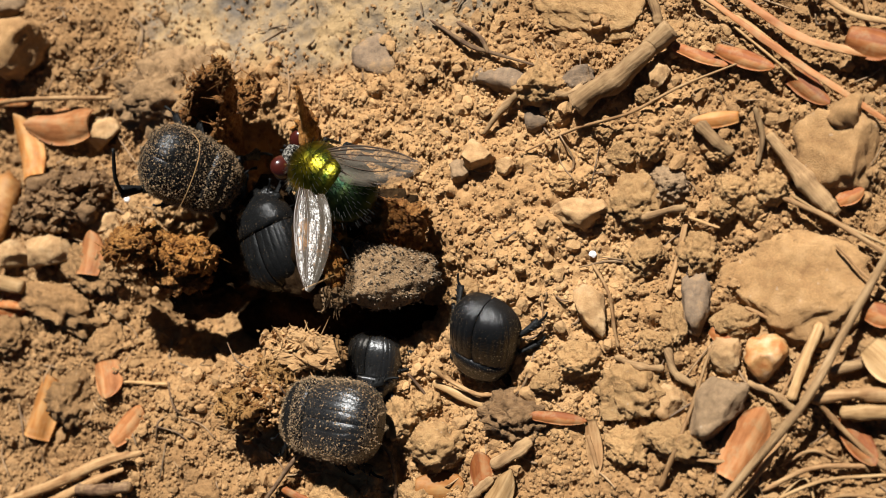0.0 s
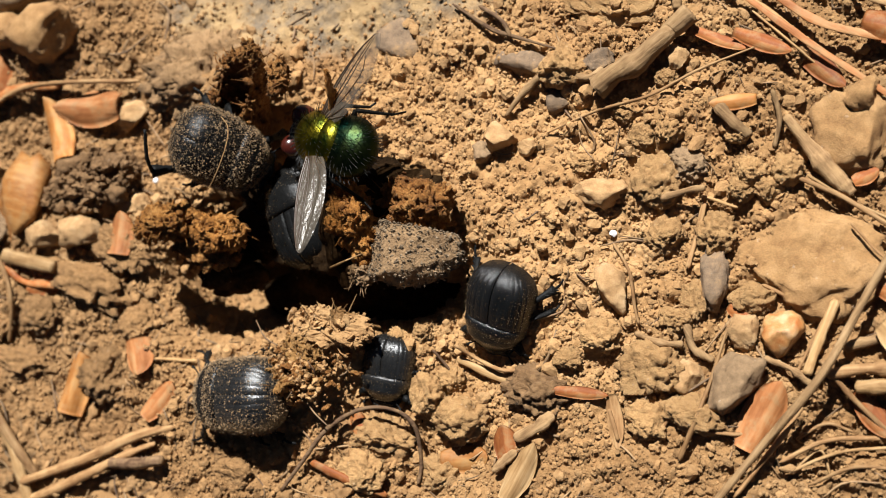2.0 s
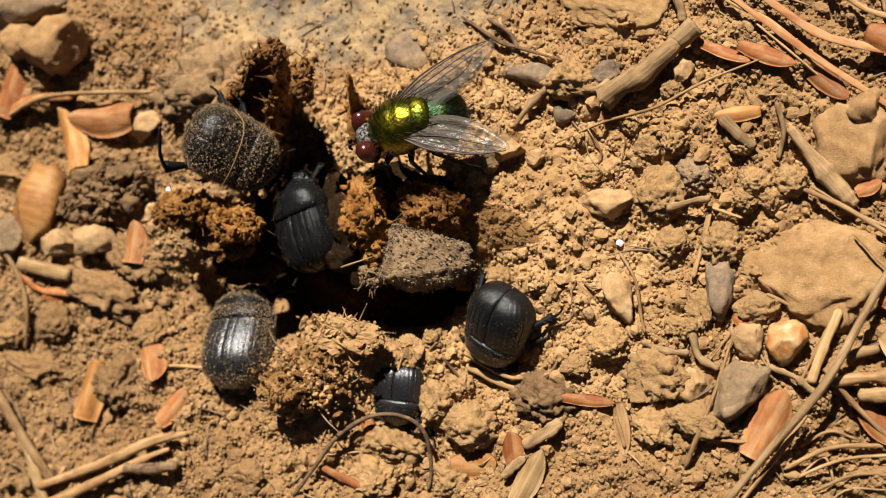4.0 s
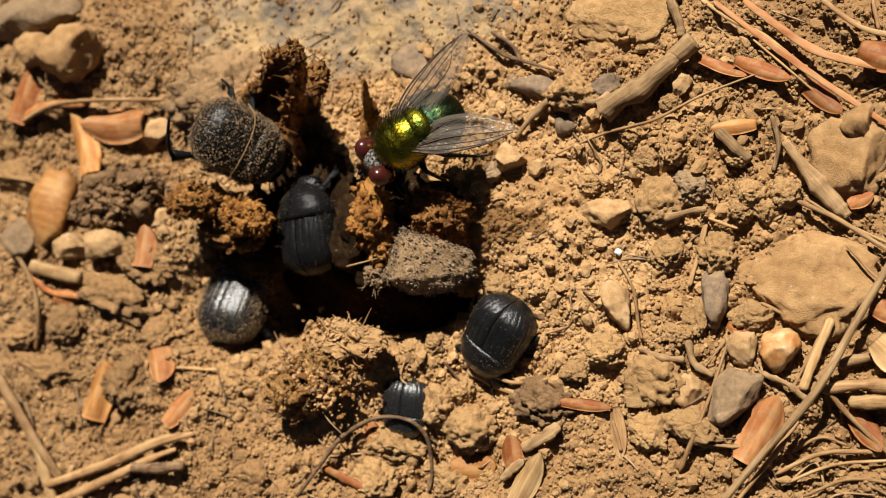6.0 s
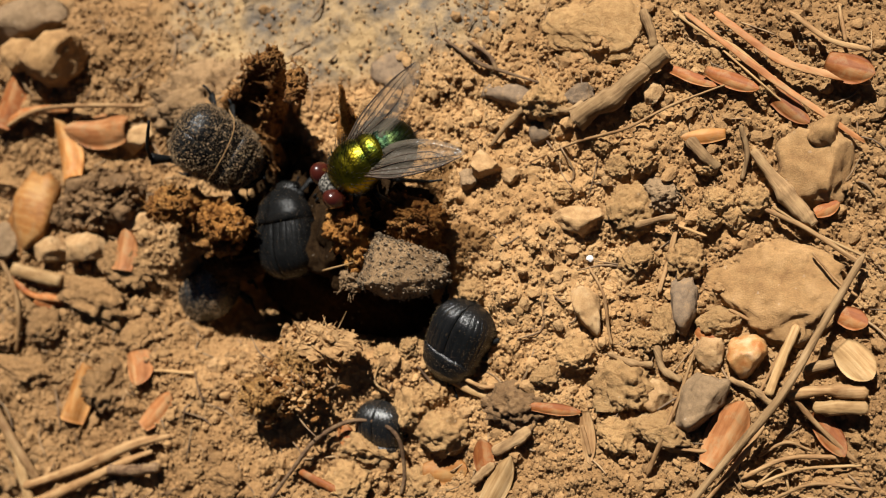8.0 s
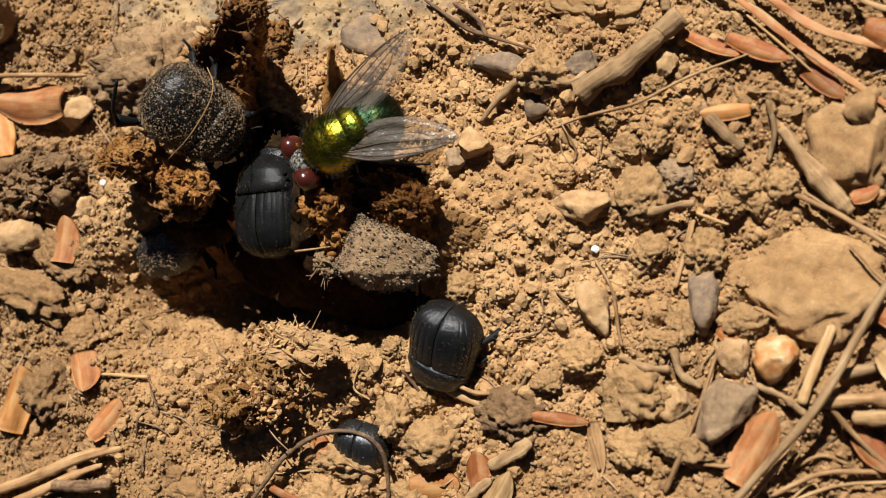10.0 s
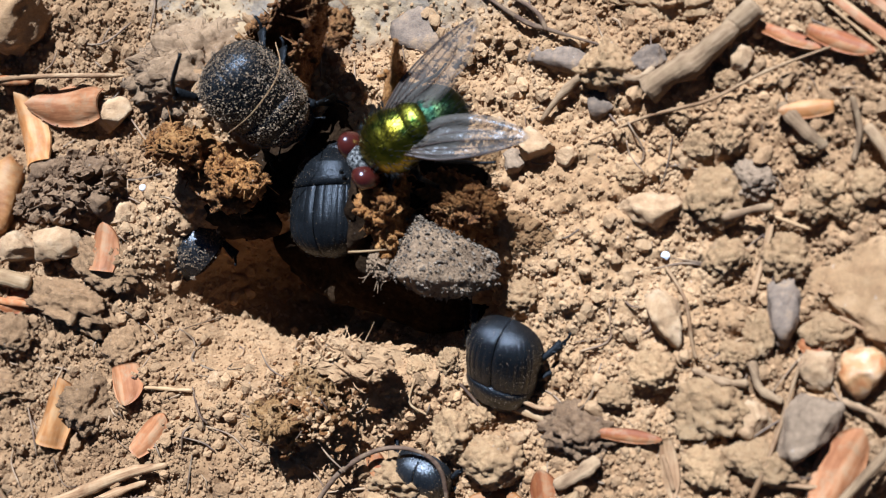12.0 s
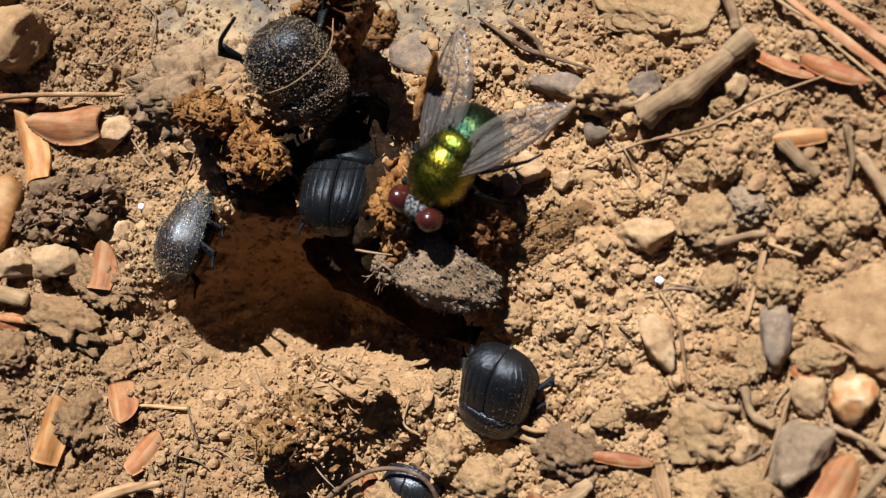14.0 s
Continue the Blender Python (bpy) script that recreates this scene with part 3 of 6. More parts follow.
stone("soil_clod", "reddish-grey clod lying on dry soil", 16.71, 3.29, 2.38, 2.33, 1.80, 0, GREY, 113, rough=0.14, level=3)
stone("soil_clod", "rough ochre clod lying on dry soil", 18.42, -1.01, 2.69, 2.65, 2.60, 0, CLOD, 114, rough=0.14, level=3)
stone("grey_pebble", "blue-grey stone with a sunken rough face", 18.38, -3.95, 2.31, 4.87, 2.20, -8, SLATE, 115, facets=9, rough=0.08, sink=0.45, level=3)
stone("soil_clod", "crumbly reddish clod beside the grey stone", 17.19, -5.05, 1.96, 3.01, 1.80, 5, CLOD, 116, rough=0.15, level=3)
stone("ochre_stone", "broad ochre stone half buried under litter", 26.14, 4.55, 5.89, 5.92, 2.80, -25, SLAB, 117, facets=8, rough=0.07, sink=0.42)
stone("ochre_stone", "upright ochre stone beside broken litter", 26.74, 7.09, 2.42, 2.98, 3.20, -25, SLAB, 118, facets=8, rough=0.06, sink=0.3, level=3)
stone("pebble", "round tan pebble on sandy soil", 4.40, 5.35, 2.54, 2.17, 2.40, 0, PEBBLE, 119, rough=0.05, level=3)
stone("pebble", "small tan pebble on sandy soil", 6.32, 4.60, 1.46, 1.23, 1.30, 0, PEBBLE, 120, rough=0.06, level=3)
stone("grey_pebble", "small brownish grey pebble", 3.18, 4.32, 1.68, 1.67, 1.40, 10, GREY, 121, rough=0.08, level=3)
stone("soil_clod", "rounded ochre clod lying on dry soil", 22.34, 2.68, 2.16, 1.95, 2.20, 0, CLOD, 122, level=3)
stone("soil_clod", "rounded ochre clod lying on dry soil", 21.23, 1.55, 2.00, 1.58, 1.80, 0, CLOD, 123, rough=0.11, level=3)
stone("soil_clod", "rounded ochre clod lying on dry soil", 20.34, 2.66, 2.21, 1.82, 1.80, 0, CLOD, 124, rough=0.13, level=3)
stone("soil_clod", "ochre clod lying on dry soil", 19.74, 1.54, 1.78, 1.52, 1.50, 0, CLOD, 125, rough=0.13, level=3)
stone("pale_pebble", "whitish pebble under the twig", 15.93, 9.58, 1.65, 1.91, 1.80, 0, PEBBLE, 126, facets=9, rough=0.05, level=3)
stone("earth_plate", "thick ochre plate of dried earth with a broken rim", 11.64, 14.6, 7.4, 5.6, 1.5, -6, CLOD, 127, facets=5, rough=0.16, sink=0.45, level=5)
stone("grey_pebble", "small grey pebble by the twig", 10.92, 9.86, 2.07, 1.64, 1.60, 20, SLATE, 128, level=3)
stone("soil_clod", "orange-ochre clod at the rim of the hollow", 0.35, -2.49, 2.97, 2.36, 2.20, 0, CLOD, 129, rough=0.13, level=3)
stone("soil_clod", "crumbly ochre clod beside the dung ball", 3.9, -3.4, 2.4, 2.1, 2.2, 15, CLOD, 174, rough=0.14, level=3)
stone("soil_clod", "rough ochre clod lying on dry soil", 2.33, -12.65, 3.99, 3.25, 3.00, 0, CLOD, 130, rough=0.12, level=3)
stone("soil_clod", "ochre clod lying on dry soil", -0.13, -11.31, 2.77, 2.74, 2.60, 0, CLOD, 131, rough=0.13, level=3)
stone("soil_clod", "ochre clod lying on dry soil", 1.33, -10.26, 2.02, 1.84, 1.80, 0, CLOD, 132, rough=0.13, level=3)
stone("soil_clod", "brown crumbly clod lying on dry soil", 7.60, -10.71, 4.33, 3.11, 2.60, 0, DARK, 133, rough=0.16, level=3)
stone("soil_clod", "ochre clod at the rim of the hollow", -0.62, -7.22, 1.98, 1.64, 1.80, 0, CLOD, 134, rough=0.13, level=3)
stone("soil_clod", "ochre clod at the rim of the hollow", -2.06, -7.76, 1.82, 1.56, 1.60, 0, CLOD, 135, rough=0.13, level=3)
stone("soil_clod", "ochre clod lying on dry soil", -3.16, -14.31, 4.12, 3.24, 2.60, 0, CLOD, 136, rough=0.16, level=3)
stone("soil_clod", "pale ochre clod lying on dry soil", -4.64, -16.69, 3.71, 2.84, 2.20, 0, CLOD, 137, rough=0.12, level=3)
stone("soil_clod", "pale ochre clod lying on dry soil", 0.42, -16.32, 3.08, 2.37, 2.00, 0, CLOD, 138, rough=0.12, level=3)
stone("soil_clod", "pitted ochre clod lying on dry soil", 15.52, 5.19, 1.80, 1.81, 1.80, 0, CLOD, 139, rough=0.13, level=3)
stone("soil_clod", "pitted ochre clod lying on dry soil", 13.85, 4.97, 1.75, 1.74, 1.60, 0, CLOD, 140, rough=0.13, level=3)
stone("soil_clod", "reddish clod lying on dry soil", 12.62, 6.41, 1.45, 1.36, 1.40, 0, CLOD, 141, rough=0.13, level=3)
stone("soil_clod", "ochre clod lying on dry soil", 19.69, 4.96, 1.57, 1.54, 1.60, 0, CLOD, 142, level=3)
stone("soil_clod", "ochre clod lying on dry soil", 15.25, 8.50, 1.58, 1.28, 1.40, 0, CLOD, 143, level=3)
stone("soil_clod", "rough ochre clod lying on dry soil", 16.08, -6.15, 1.90, 1.73, 1.80, 0, CLOD, 144, rough=0.15, level=3)
stone("soil_clod", "rough ochre clod lying on dry soil", 11.46, -7.35, 2.64, 2.16, 2.00, 0, CLOD, 145, rough=0.15, level=3)
stone("soil_clod", "ochre clod lying on dry soil", 15.35, -1.18, 2.55, 2.31, 2.00, 0, CLOD, 146, rough=0.15, level=3)
stone("soil_clod", "ochre clod lying on dry soil", 9.47, -8.82, 1.95, 1.70, 1.60, 0, CLOD, 147, rough=0.15, level=3)
stone("soil_clod", "ochre clod lying on dry soil", 10.08, 3.41, 1.65, 1.37, 1.40, 0, CLOD, 148, rough=0.12, level=3)
stone("soil_clod", "grey-brown clod lying on dry soil", 8.68, 9.71, 3.82, 2.91, 3.00, 0, CLOD, 149, rough=0.12, level=3)
stone("bedrock_patch", "purplish grey stone flush with the soil", 5.92, 10.30, 4.77, 2.52, 2.00, -5, SLATE, 150, facets=9, rough=0.16, sink=0.6, level=3)
stone("bedrock_patch", "purplish grey stone flush with the soil", 8.23, 7.69, 2.53, 2.06, 1.40, 0, SLATE, 151, facets=9, rough=0.16, sink=0.6, level=3)
stone("bedrock_patch", "blue-grey stone flush with the soil", -2.89, 12.79, 5.21, 3.09, 1.60, 0, SLATE, 152, facets=9, rough=0.16, sink=0.6, level=3)
stone("grey_stone", "large smooth grey stone", -36.87, 17.70, 9.97, 4.80, 4.50, 5, GREY, 153, rough=0.04, sink=0.3)
stone("ochre_stone", "pale ochre block of stone with a shaded side", -31.37, 13.88, 6.38, 4.92, 4.20, 10, SLAB, 154, facets=8, rough=0.05, sink=0.25)
stone("ochre_stone", "smooth ochre stone lying on dry soil", -35.62, 14.64, 4.60, 3.16, 2.60, 0, SLAB, 155, rough=0.06, level=3)
stone("pebble", "rounded tan pebble lying on dry soil", -28.17, -0.63, 4.27, 2.98, 3.00, 0, PEBBLE, 157, rough=0.05, sink=0.3, level=3)
stone("pebble", "rounded tan pebble lying on dry soil", -31.48, -1.03, 3.29, 2.44, 2.40, 0, PEBBLE, 158, rough=0.06, level=3)
stone("amber_lump", "orange-brown lump of dried resin-stained earth", -34.00, 1.83, 4.76, 7.47, 3.00, -14, AMBER, 159, facets=6, rough=0.16, level=3)
stone("soil_clod", "ochre clod lying on dry soil", -37.90, 4.98, 5.17, 3.06, 2.40, 0, CLOD_BROWN, 160, level=3)
stone("grey_pebble", "dark grey pebble lying on dry soil", -37.00, -0.12, 3.83, 3.00, 2.20, 0, GREY, 161, rough=0.08, level=3)
stone("soil_clod", "big brown clod of crumbly soil", -34.61, -10.29, 7.36, 3.34, 2.40, -8, CLOD_BROWN, 162, rough=0.14)
stone("soil_clod", "big ochre clod of crumbly soil", -27.20, -4.44, 6.99, 4.48, 2.80, -10, CLOD_BROWN, 163, rough=0.16, sink=0.45)
stone("soil_clod", "pale ochre clod lying on dry soil", -23.0, -7.2, 3.29, 2.91, 1.80, 20, CLOD_BROWN, 164, rough=0.12, level=3)
stone("soil_clod", "ochre clod lying on dry soil", -32.11, -6.73, 3.64, 2.87, 2.00, 0, CLOD_BROWN, 165, rough=0.12, level=3)
stone("soil_clod", "ochre clod lying on dry soil", -36.71, -7.71, 3.77, 2.43, 2.00, 0, CLOD_BROWN, 166, rough=0.12, level=3)
stone("soil_clod", "grey-ochre clod lying on dry soil", -25.81, -10.78, 4.78, 4.13, 2.60, 0, CLOD_BROWN, 167, rough=0.15, level=3)
stone("soil_clod", "crumbly clod edge overhanging the hollow", -24.2, -1.9, 5.0, 3.22, 2.20, -20, CLOD_BROWN, 168, rough=0.15, sink=0.4, level=3)
stone("pebble", "pale pebble lying on dry soil", -24.90, 8.06, 3.50, 2.43, 2.00, 10, PEBBLE, 169, rough=0.05, level=3)
stone("pale_pebble", "pale grey pebble lying on dry soil", -23.56, 1.28, 2.57, 2.08, 1.60, 0, PEBBLE, 170, rough=0.06, level=3)
stone("pebble", "pale ochre pebble lying on dry soil", -16.65, -9.10, 1.36, 1.14, 1.00, 0, PEBBLE, 171, rough=0.06, level=3)
stone("soil_clod", "pale ochre clod lying on dry soil", -13.55, -17.17, 3.54, 2.54, 2.00, 0, CLOD_BROWN, 172, level=3)
stone("soil_clod", "pale ochre clod lying on dry soil", -15.08, -15.99, 2.26, 1.54, 1.40, 0, CLOD_BROWN, 173, level=3)
n = Nodes("white quartz")
WHITE = n.done(n.mix(n.noise(3.0), (0.75, 0.73, 0.70), (0.88, 0.87, 0.85)), 0.15, n.bump(n.noise(6.0), 0.3, 0.02), spec=0.8)
stone("quartz_grain", "tiny glinting grain of white quartz on soil", 12.0, -0.95, 0.5, 0.5, 0.6, 0, WHITE, 180, rough=0.04, sink=0.1, level=3)
stone("quartz_grain", "tiny glinting grain of white quartz on soil", -22.0, 3.1, 0.45, 0.5, 0.6, 0, WHITE, 181, rough=0.04, sink=0.1, level=3)
# twigs, roots and straws
stem("twig", "short thick weathered grey-brown twig", "twig", [(11.14, 7.85, 0.60), (12.3, 8.6, 0.85), (13.6, 9.3, 0.90), (15.15, 10.4, 0.95), (15.9, 11.2, 0.9), (16.98, 12.15, 0.80)], [0.66, 0.56, 0.60, 0.52, 0.62, 0.78], WOOD, 14, 0.22, 1, 175)
stem("root", "thin forked grey root on bare earth", "root", [(4.76, 6.70, 0.10), (6.27, 8.37, 0.50), (8.10, 9.20, 0.60), (10.34, 8.80, 0.40), (11.39, 9.39, 0.20)], [0.16, 0.32, 0.39, 0.32, 0.26], WOOD, 8, 0.25, 1, 176)
stem("stem", "thin dark brown stem", "stem", [(0.80, 14.45, 0.40), (3.67, 12.49, 0.60), (5.49, 11.73, 0.60), (8.52, 10.72, 0.30)], [0.13, 0.20, 0.17, 0.08], ROOT, 8, 0.12, 1, 177)
stem("stem", "thin dark brown side stem", "stem", [(2.78, 14.10, 0.50), (4.56, 12.85, 0.90), (5.17, 11.73, 0.60)], [0.19, 0.19], ROOT, 8, 0.12, 1, 178)
stem("straw", "long thin pale straw lying over crumbs", "straw", [(7.66, 5.42, 0.30), (11.02, 6.61, 0.80), (14.44, 7.25, 0.90), (17.50, 8.71, 1.20), (21.12, 10.01, 0.80)], [0.08, 0.13, 0.13, 0.13, 0.08], STRAW, 8, 0.12, 1, 179)
stem("stalk", "long dry grey-brown stalk lying across litter", "stalk", [(18.26, -17.48, 1.20), (21.22, -13.62, 1.50), (24.74, -9.24, 2.00), (26.71, -5.25, 2.20), (29.10, -0.69, 1.80)], [0.31, 0.34, 0.31, 0.31, 0.28], WOOD, 10, 0.15, 1, 180)
stem("stalk", "split dry stalk beside the longer one", "stalk", [(19.87, -16.36, 0.60), (22.28, -12.92, 0.90), (23.53, -11.03, 1.00)], [0.20, 0.25, 0.15], STRAW, 8, 0.2, 1, 181)
stem("stick", "pale peeled stick leaning on litter", "stick", [(23.77, -9.24, 0.60), (24.47, -7.22, 1.10), (25.33, -4.92, 1.40)], [0.39, 0.39], PALE, 10, 0.12, 0.7, 182)
stem("stick", "short forked grey stick", "stick", [(21.33, -8.32, 0.30), (22.92, -8.94, 0.60), (24.03, -9.80, 0.50)], [0.27, 0.27], WOOD, 8, 0.3, 1, 183)
stem("straw", "narrow straw beside the peeled stick", "straw", [(23.15, -9.25, 0.50), (24.67, -5.84, 1.00)], [0.13, 0.13], STRAW, 8, 0.12, 1, 184)
stem("stalk", "dry grey-brown stalk lying on dry soil", "stalk", [(24.58, -8.40, 0.80), (26.34, -10.54, 0.90), (28.80, -12.80, 0.60)], [0.21, 0.21], STRAW, 8, 0.15, 1, 185)
stem("stick", "thick pale stick with frayed bark", "stick", [(24.89, -9.19, 0.60), (27.02, -8.75, 0.90), (29.45, -8.80, 0.90)], [0.47, 0.47], STRAW, 10, 0.22, 0.8, 186)
stem("stick", "thick pale flattened stick", "stick", [(26.38, -9.80, 0.80), (27.79, -9.83, 1.10), (29.49, -9.66, 1.10)], [0.53, 0.53], PALE, 10, 0.12, 0.7, 187)
stem("stick", "dark weathered stick lying on dry soil", "stick", [(25.71, -7.65, 0.30), (27.53, -7.00, 0.50), (29.40, -6.87, 0.50)], [0.41, 0.41], WOOD, 8, 0.25, 1, 188)
stem("straw", "thin upright brown straw", "straw", [(16.63, -14.49, 0.20), (17.73, -11.89, 0.80), (18.43, -9.48, 1.00), (19.36, -6.22, 0.80)], [0.23, 0.17, 0.17, 0.12], STRAW, 8, 0.12, 1, 189)
stem("straw", "short flat straw lying on dry soil", "straw", [(16.75, -3.12, 0.40), (17.28, -1.18, 0.60), (17.74, 0.88, 0.70)], [0.23, 0.23], STRAW, 8, 0.12, 0.5, 190)
stem("straw", "thin bent straw lying on dry soil", "straw", [(12.02, -1.49, 0.30), (13.28, -3.35, 0.50), (13.66, -5.49, 0.50), (13.92, -6.53, 0.30)], [0.13, 0.13], STRAW, 8, 0.12, 1, 191)
stem("straw", "short twig lying over a clod", "straw", [(15.24, 0.97, 1.20), (16.87, 1.38, 1.50), (17.91, 1.60, 1.20)], [0.31, 0.31], WOOD, 8, 0.2, 1, 192)
stem("straw", "short pale straw lying on dry soil", "straw", [(17.60, 1.20, 0.80), (19.69, 0.48, 0.60)], [0.12, 0.12], PALE, 8, 0.12, 1, 193)
stem("root", "gnarled grey root half buried", "root", [(22.41, 5.81, 0.20), (23.78, 3.85, 0.60), (25.25, 1.97, 0.70), (26.18, 1.18, 0.40)], [0.39, 0.56, 0.61, 0.45], WOOD, 12, 0.3, 1, 194)
stem("straw", "dry straw lying over the root", "straw", [(23.15, 2.17, 0.90), (25.58, 0.97, 1.20), (29.34, -1.51, 0.80)], [0.21, 0.21], STRAW, 8, 0.12, 0.7, 195)
stem("straw", "dry straw lying over the root", "straw", [(23.66, 2.29, 1.20), (26.21, 0.64, 1.30), (29.33, -0.86, 0.80)], [0.13, 0.13], PALE, 8, 0.12, 1, 196)
stem("straw", "thin straw over the flat stone", "straw", [(26.09, -0.55, 1.60), (27.53, -2.22, 1.60), (28.75, -3.17, 1.00)], [0.11, 0.11], STRAW, 8, 0.12, 1, 197)
stem("straw", "dry straw beneath the flat stone", "straw", [(21.15, -4.05, 0.60), (22.84, -4.86, 0.80), (24.79, -5.81, 0.60)], [0.15, 0.15], STRAW, 8, 0.12, 1, 198)
stem("straw", "split brown chip lying on dry soil", "wood chip", [(18.12, 7.01, 0.80), (19.52, 5.38, 0.90), (20.48, 4.58, 0.60)], [0.39, 0.39], WOOD, 8, 0.25, 0.6, 199)
stem("straw", "curved grey-brown straw lying on dry soil", "straw", [(21.72, 7.25, 0.60), (22.10, 5.62, 0.70), (21.78, 3.92, 0.40)], [0.22, 0.22], WOOD, 8, 0.12, 1, 200)
stem("straw", "short brown twig lying on dry soil", "twig", [(13.71, -7.07, 0.40), (15.28, -7.61, 0.70), (16.69, -7.69, 0.50)], [0.29, 0.29], WOOD, 8, 0.2, 1, 201)
stem("root", "knobbly brown root lying on dry soil", "root", [(16.87, -6.49, 0.50), (17.27, -7.84, 0.60), (18.45, -8.61, 0.40)], [0.32, 0.32], WOOD, 8, 0.3, 1, 202)
stem("root", "curved thin brown rootlet arching over the soil", "root", [(-10.07, -18.24, 0.30), (-8.34, -16.16, 0.80), (-6.49, -13.95, 1.60), (-4.17, -12.57, 2.20), (-1.95, -12.44, 2.20), (-0.56, -13.46, 1.60), (-0.43, -15.63, 0.80), (-0.65, -17.21, 0.20)], [0.19, 0.19, 0.23, 0.19, 0.19, 0.19, 0.17], ROOT, 8, 0.12, 1, 203)
stem("stalk", "dry pale stalk lying on soil", "stalk", [(-38.96, -10.07, 0.50), (-35.93, -13.47, 0.60), (-32.95, -16.74, 0.80), (-31.41, -18.69, 0.40)], [0.57, 0.57], STRAW, 8, 0.15, 0.7, 204)
stem("stalk", "dry pale stalk lying on soil", "stalk", [(-37.05, -12.20, 0.40), (-33.81, -16.37, 0.50), (-31.95, -20.96, 0.40)], [0.58, 0.58], PALE, 8, 0.15, 0.7, 205)
stem("stick", "frayed pale stick lying on dry soil", "stick", [(-32.65, -19.30, 0.80), (-26.50, -17.13, 1.00), (-22.29, -15.39, 1.00), (-18.85, -14.47, 0.40)], [0.49, 0.59, 0.49, 0.25], STRAW, 12, 0.2, 0.7, 206)
stem("stick", "frayed tan stick lying on dry soil", "stick", [(-33.59, -21.13, 0.40), (-27.60, -18.68, 0.70), (-23.34, -16.69, 0.70), (-20.65, -15.69, 0.40)], [0.47, 0.57, 0.42, 0.19], STRAW, 12, 0.2, 0.7, 207)
stem("twig", "short dark green-grey twig", "twig", [(-24.29, -17.29, 0.80), (-22.10, -17.12, 0.90), (-19.33, -16.79, 0.80)], [0.42, 0.42], ROOT, 8, 0.15, 1, 208)
stem("stick", "short pale stick lying on dry soil", "stick", [(-35.27, -2.36, 0.60), (-33.10, -2.77, 0.70), (-30.10, -3.32, 0.50)], [0.76, 0.76], PALE, 8, 0.15, 0.7, 209)
stem("straw", "thin curved straw lying on dry soil", "straw", [(-37.33, -1.05, 0.60), (-35.33, -3.32, 0.80), (-34.42, -5.95, 0.60), (-35.18, -8.96, 0.30)], [0.23, 0.23], STRAW, 8, 0.12, 1, 210)
stem("straw", "reddish bent straw lying on dry soil", "straw", [(-36.01, -2.61, 0.60), (-33.47, -4.34, 0.70), (-29.41, -4.72, 0.40)], [0.35, 0.35], RUST, 8, 0.12, 0.6, 211)
stem("straw", "long curved brown straw", "straw", [(-38.30, 8.71, 0.60), (-33.56, 10.24, 1.20), (-28.74, 10.34, 1.40), (-23.80, 10.55, 0.80)], [0.23, 0.23], STRAW, 8, 0.12, 1, 212)
stem("root", "thick curved rust-brown husk edge", "root", [(-37.74, 9.15, 0.50), (-34.66, 10.30, 1.00), (-29.98, 10.18, 1.00)], [0.48, 0.48], RUST, 8, 0.12, 0.6, 213)
stem("straw", "short straw leaning on the beetle", "straw", [(2.06, -8.14, 1.60), (3.18, -8.90, 1.20), (5.04, -9.58, 0.90), (6.39, -9.54, 0.80)], [0.18, 0.18], STRAW, 8, 0.12, 1, 214)
stem("stick", "flat pale chip of wood", "wood chip", [(1.84, -8.94, 0.60), (3.81, -9.71, 0.70), (6.35, -10.48, 0.40)], [0.40, 0.40], PALE, 8, 0.2, 0.4, 215)
stem("straw", "thin root tip bent into a hook", "rootlet", [(0.29, -8.46, 0.60), (1.09, -9.36, 0.90), (1.75, -10.25, 0.60)], [0.12, 0.12], ROOT, 8, 0.12, 1, 216)
stem("straw", "pale thin rootlet lying on dry soil", "rootlet", [(-2.17, -8.30, 0.60), (-2.52, -9.74, 0.60), (-1.63, -10.43, 0.40)], [0.09, 0.09], PALE, 8, 0.12, 1, 217)
stem("straw", "grey chip of bark", "wood chip", [(6.26, -13.85, 0.60), (7.72, -13.04, 0.90), (8.76, -12.16, 0.50)], [0.47, 0.47], WOOD, 8, 0.2, 0.5, 218)
stem("straw", "grey chip of bark", "wood chip", [(4.80, -15.94, 0.60), (6.43, -14.55, 0.70)], [0.39, 0.39], WOOD, 8, 0.2, 0.5, 219)
stem("straw", "thin reddish straw bundle", "straw", [(-7.98, -16.15, 0.50), (-5.34, -17.11, 0.60), (-2.63, -18.04, 0.50)], [0.31, 0.31], RUST, 8, 0.25, 0.5, 220)
stem("straw", "short pale straw lying on dry soil", "straw", [(-21.06, -9.75, 0.40), (-17.83, -9.80, 0.40)], [0.17, 0.17], PALE, 8, 0.12, 1, 221)
stem("straw", "thin brown rootlet beside the beetle", "rootlet", [(-18.06, -9.59, 0.30), (-16.86, -11.20, 0.40), (-16.35, -11.78, 0.20)], [0.10, 0.10], ROOT, 8, 0.12, 1, 222)
stem("straw", "fine straw lying on dry soil", "straw", [(15.46, -13.05, 0.30), (16.14, -11.65, 0.50), (16.49, -10.76, 0.30)], [0.12, 0.12], STRAW, 8, 0.12, 1, 223)
stem("straw", "fine straw lying on dry soil", "straw", [(12.31, -11.70, 0.40), (12.97, -13.56, 0.40)], [0.18, 0.18], STRAW, 8, 0.12, 1, 224)
stem("straw", "fine grey straw lying on dry soil", "straw", [(17.17, -12.60, 0.40), (19.73, -12.76, 0.50), (20.92, -12.52, 0.30)], [0.15, 0.15], STRAW, 8, 0.12, 1, 225)
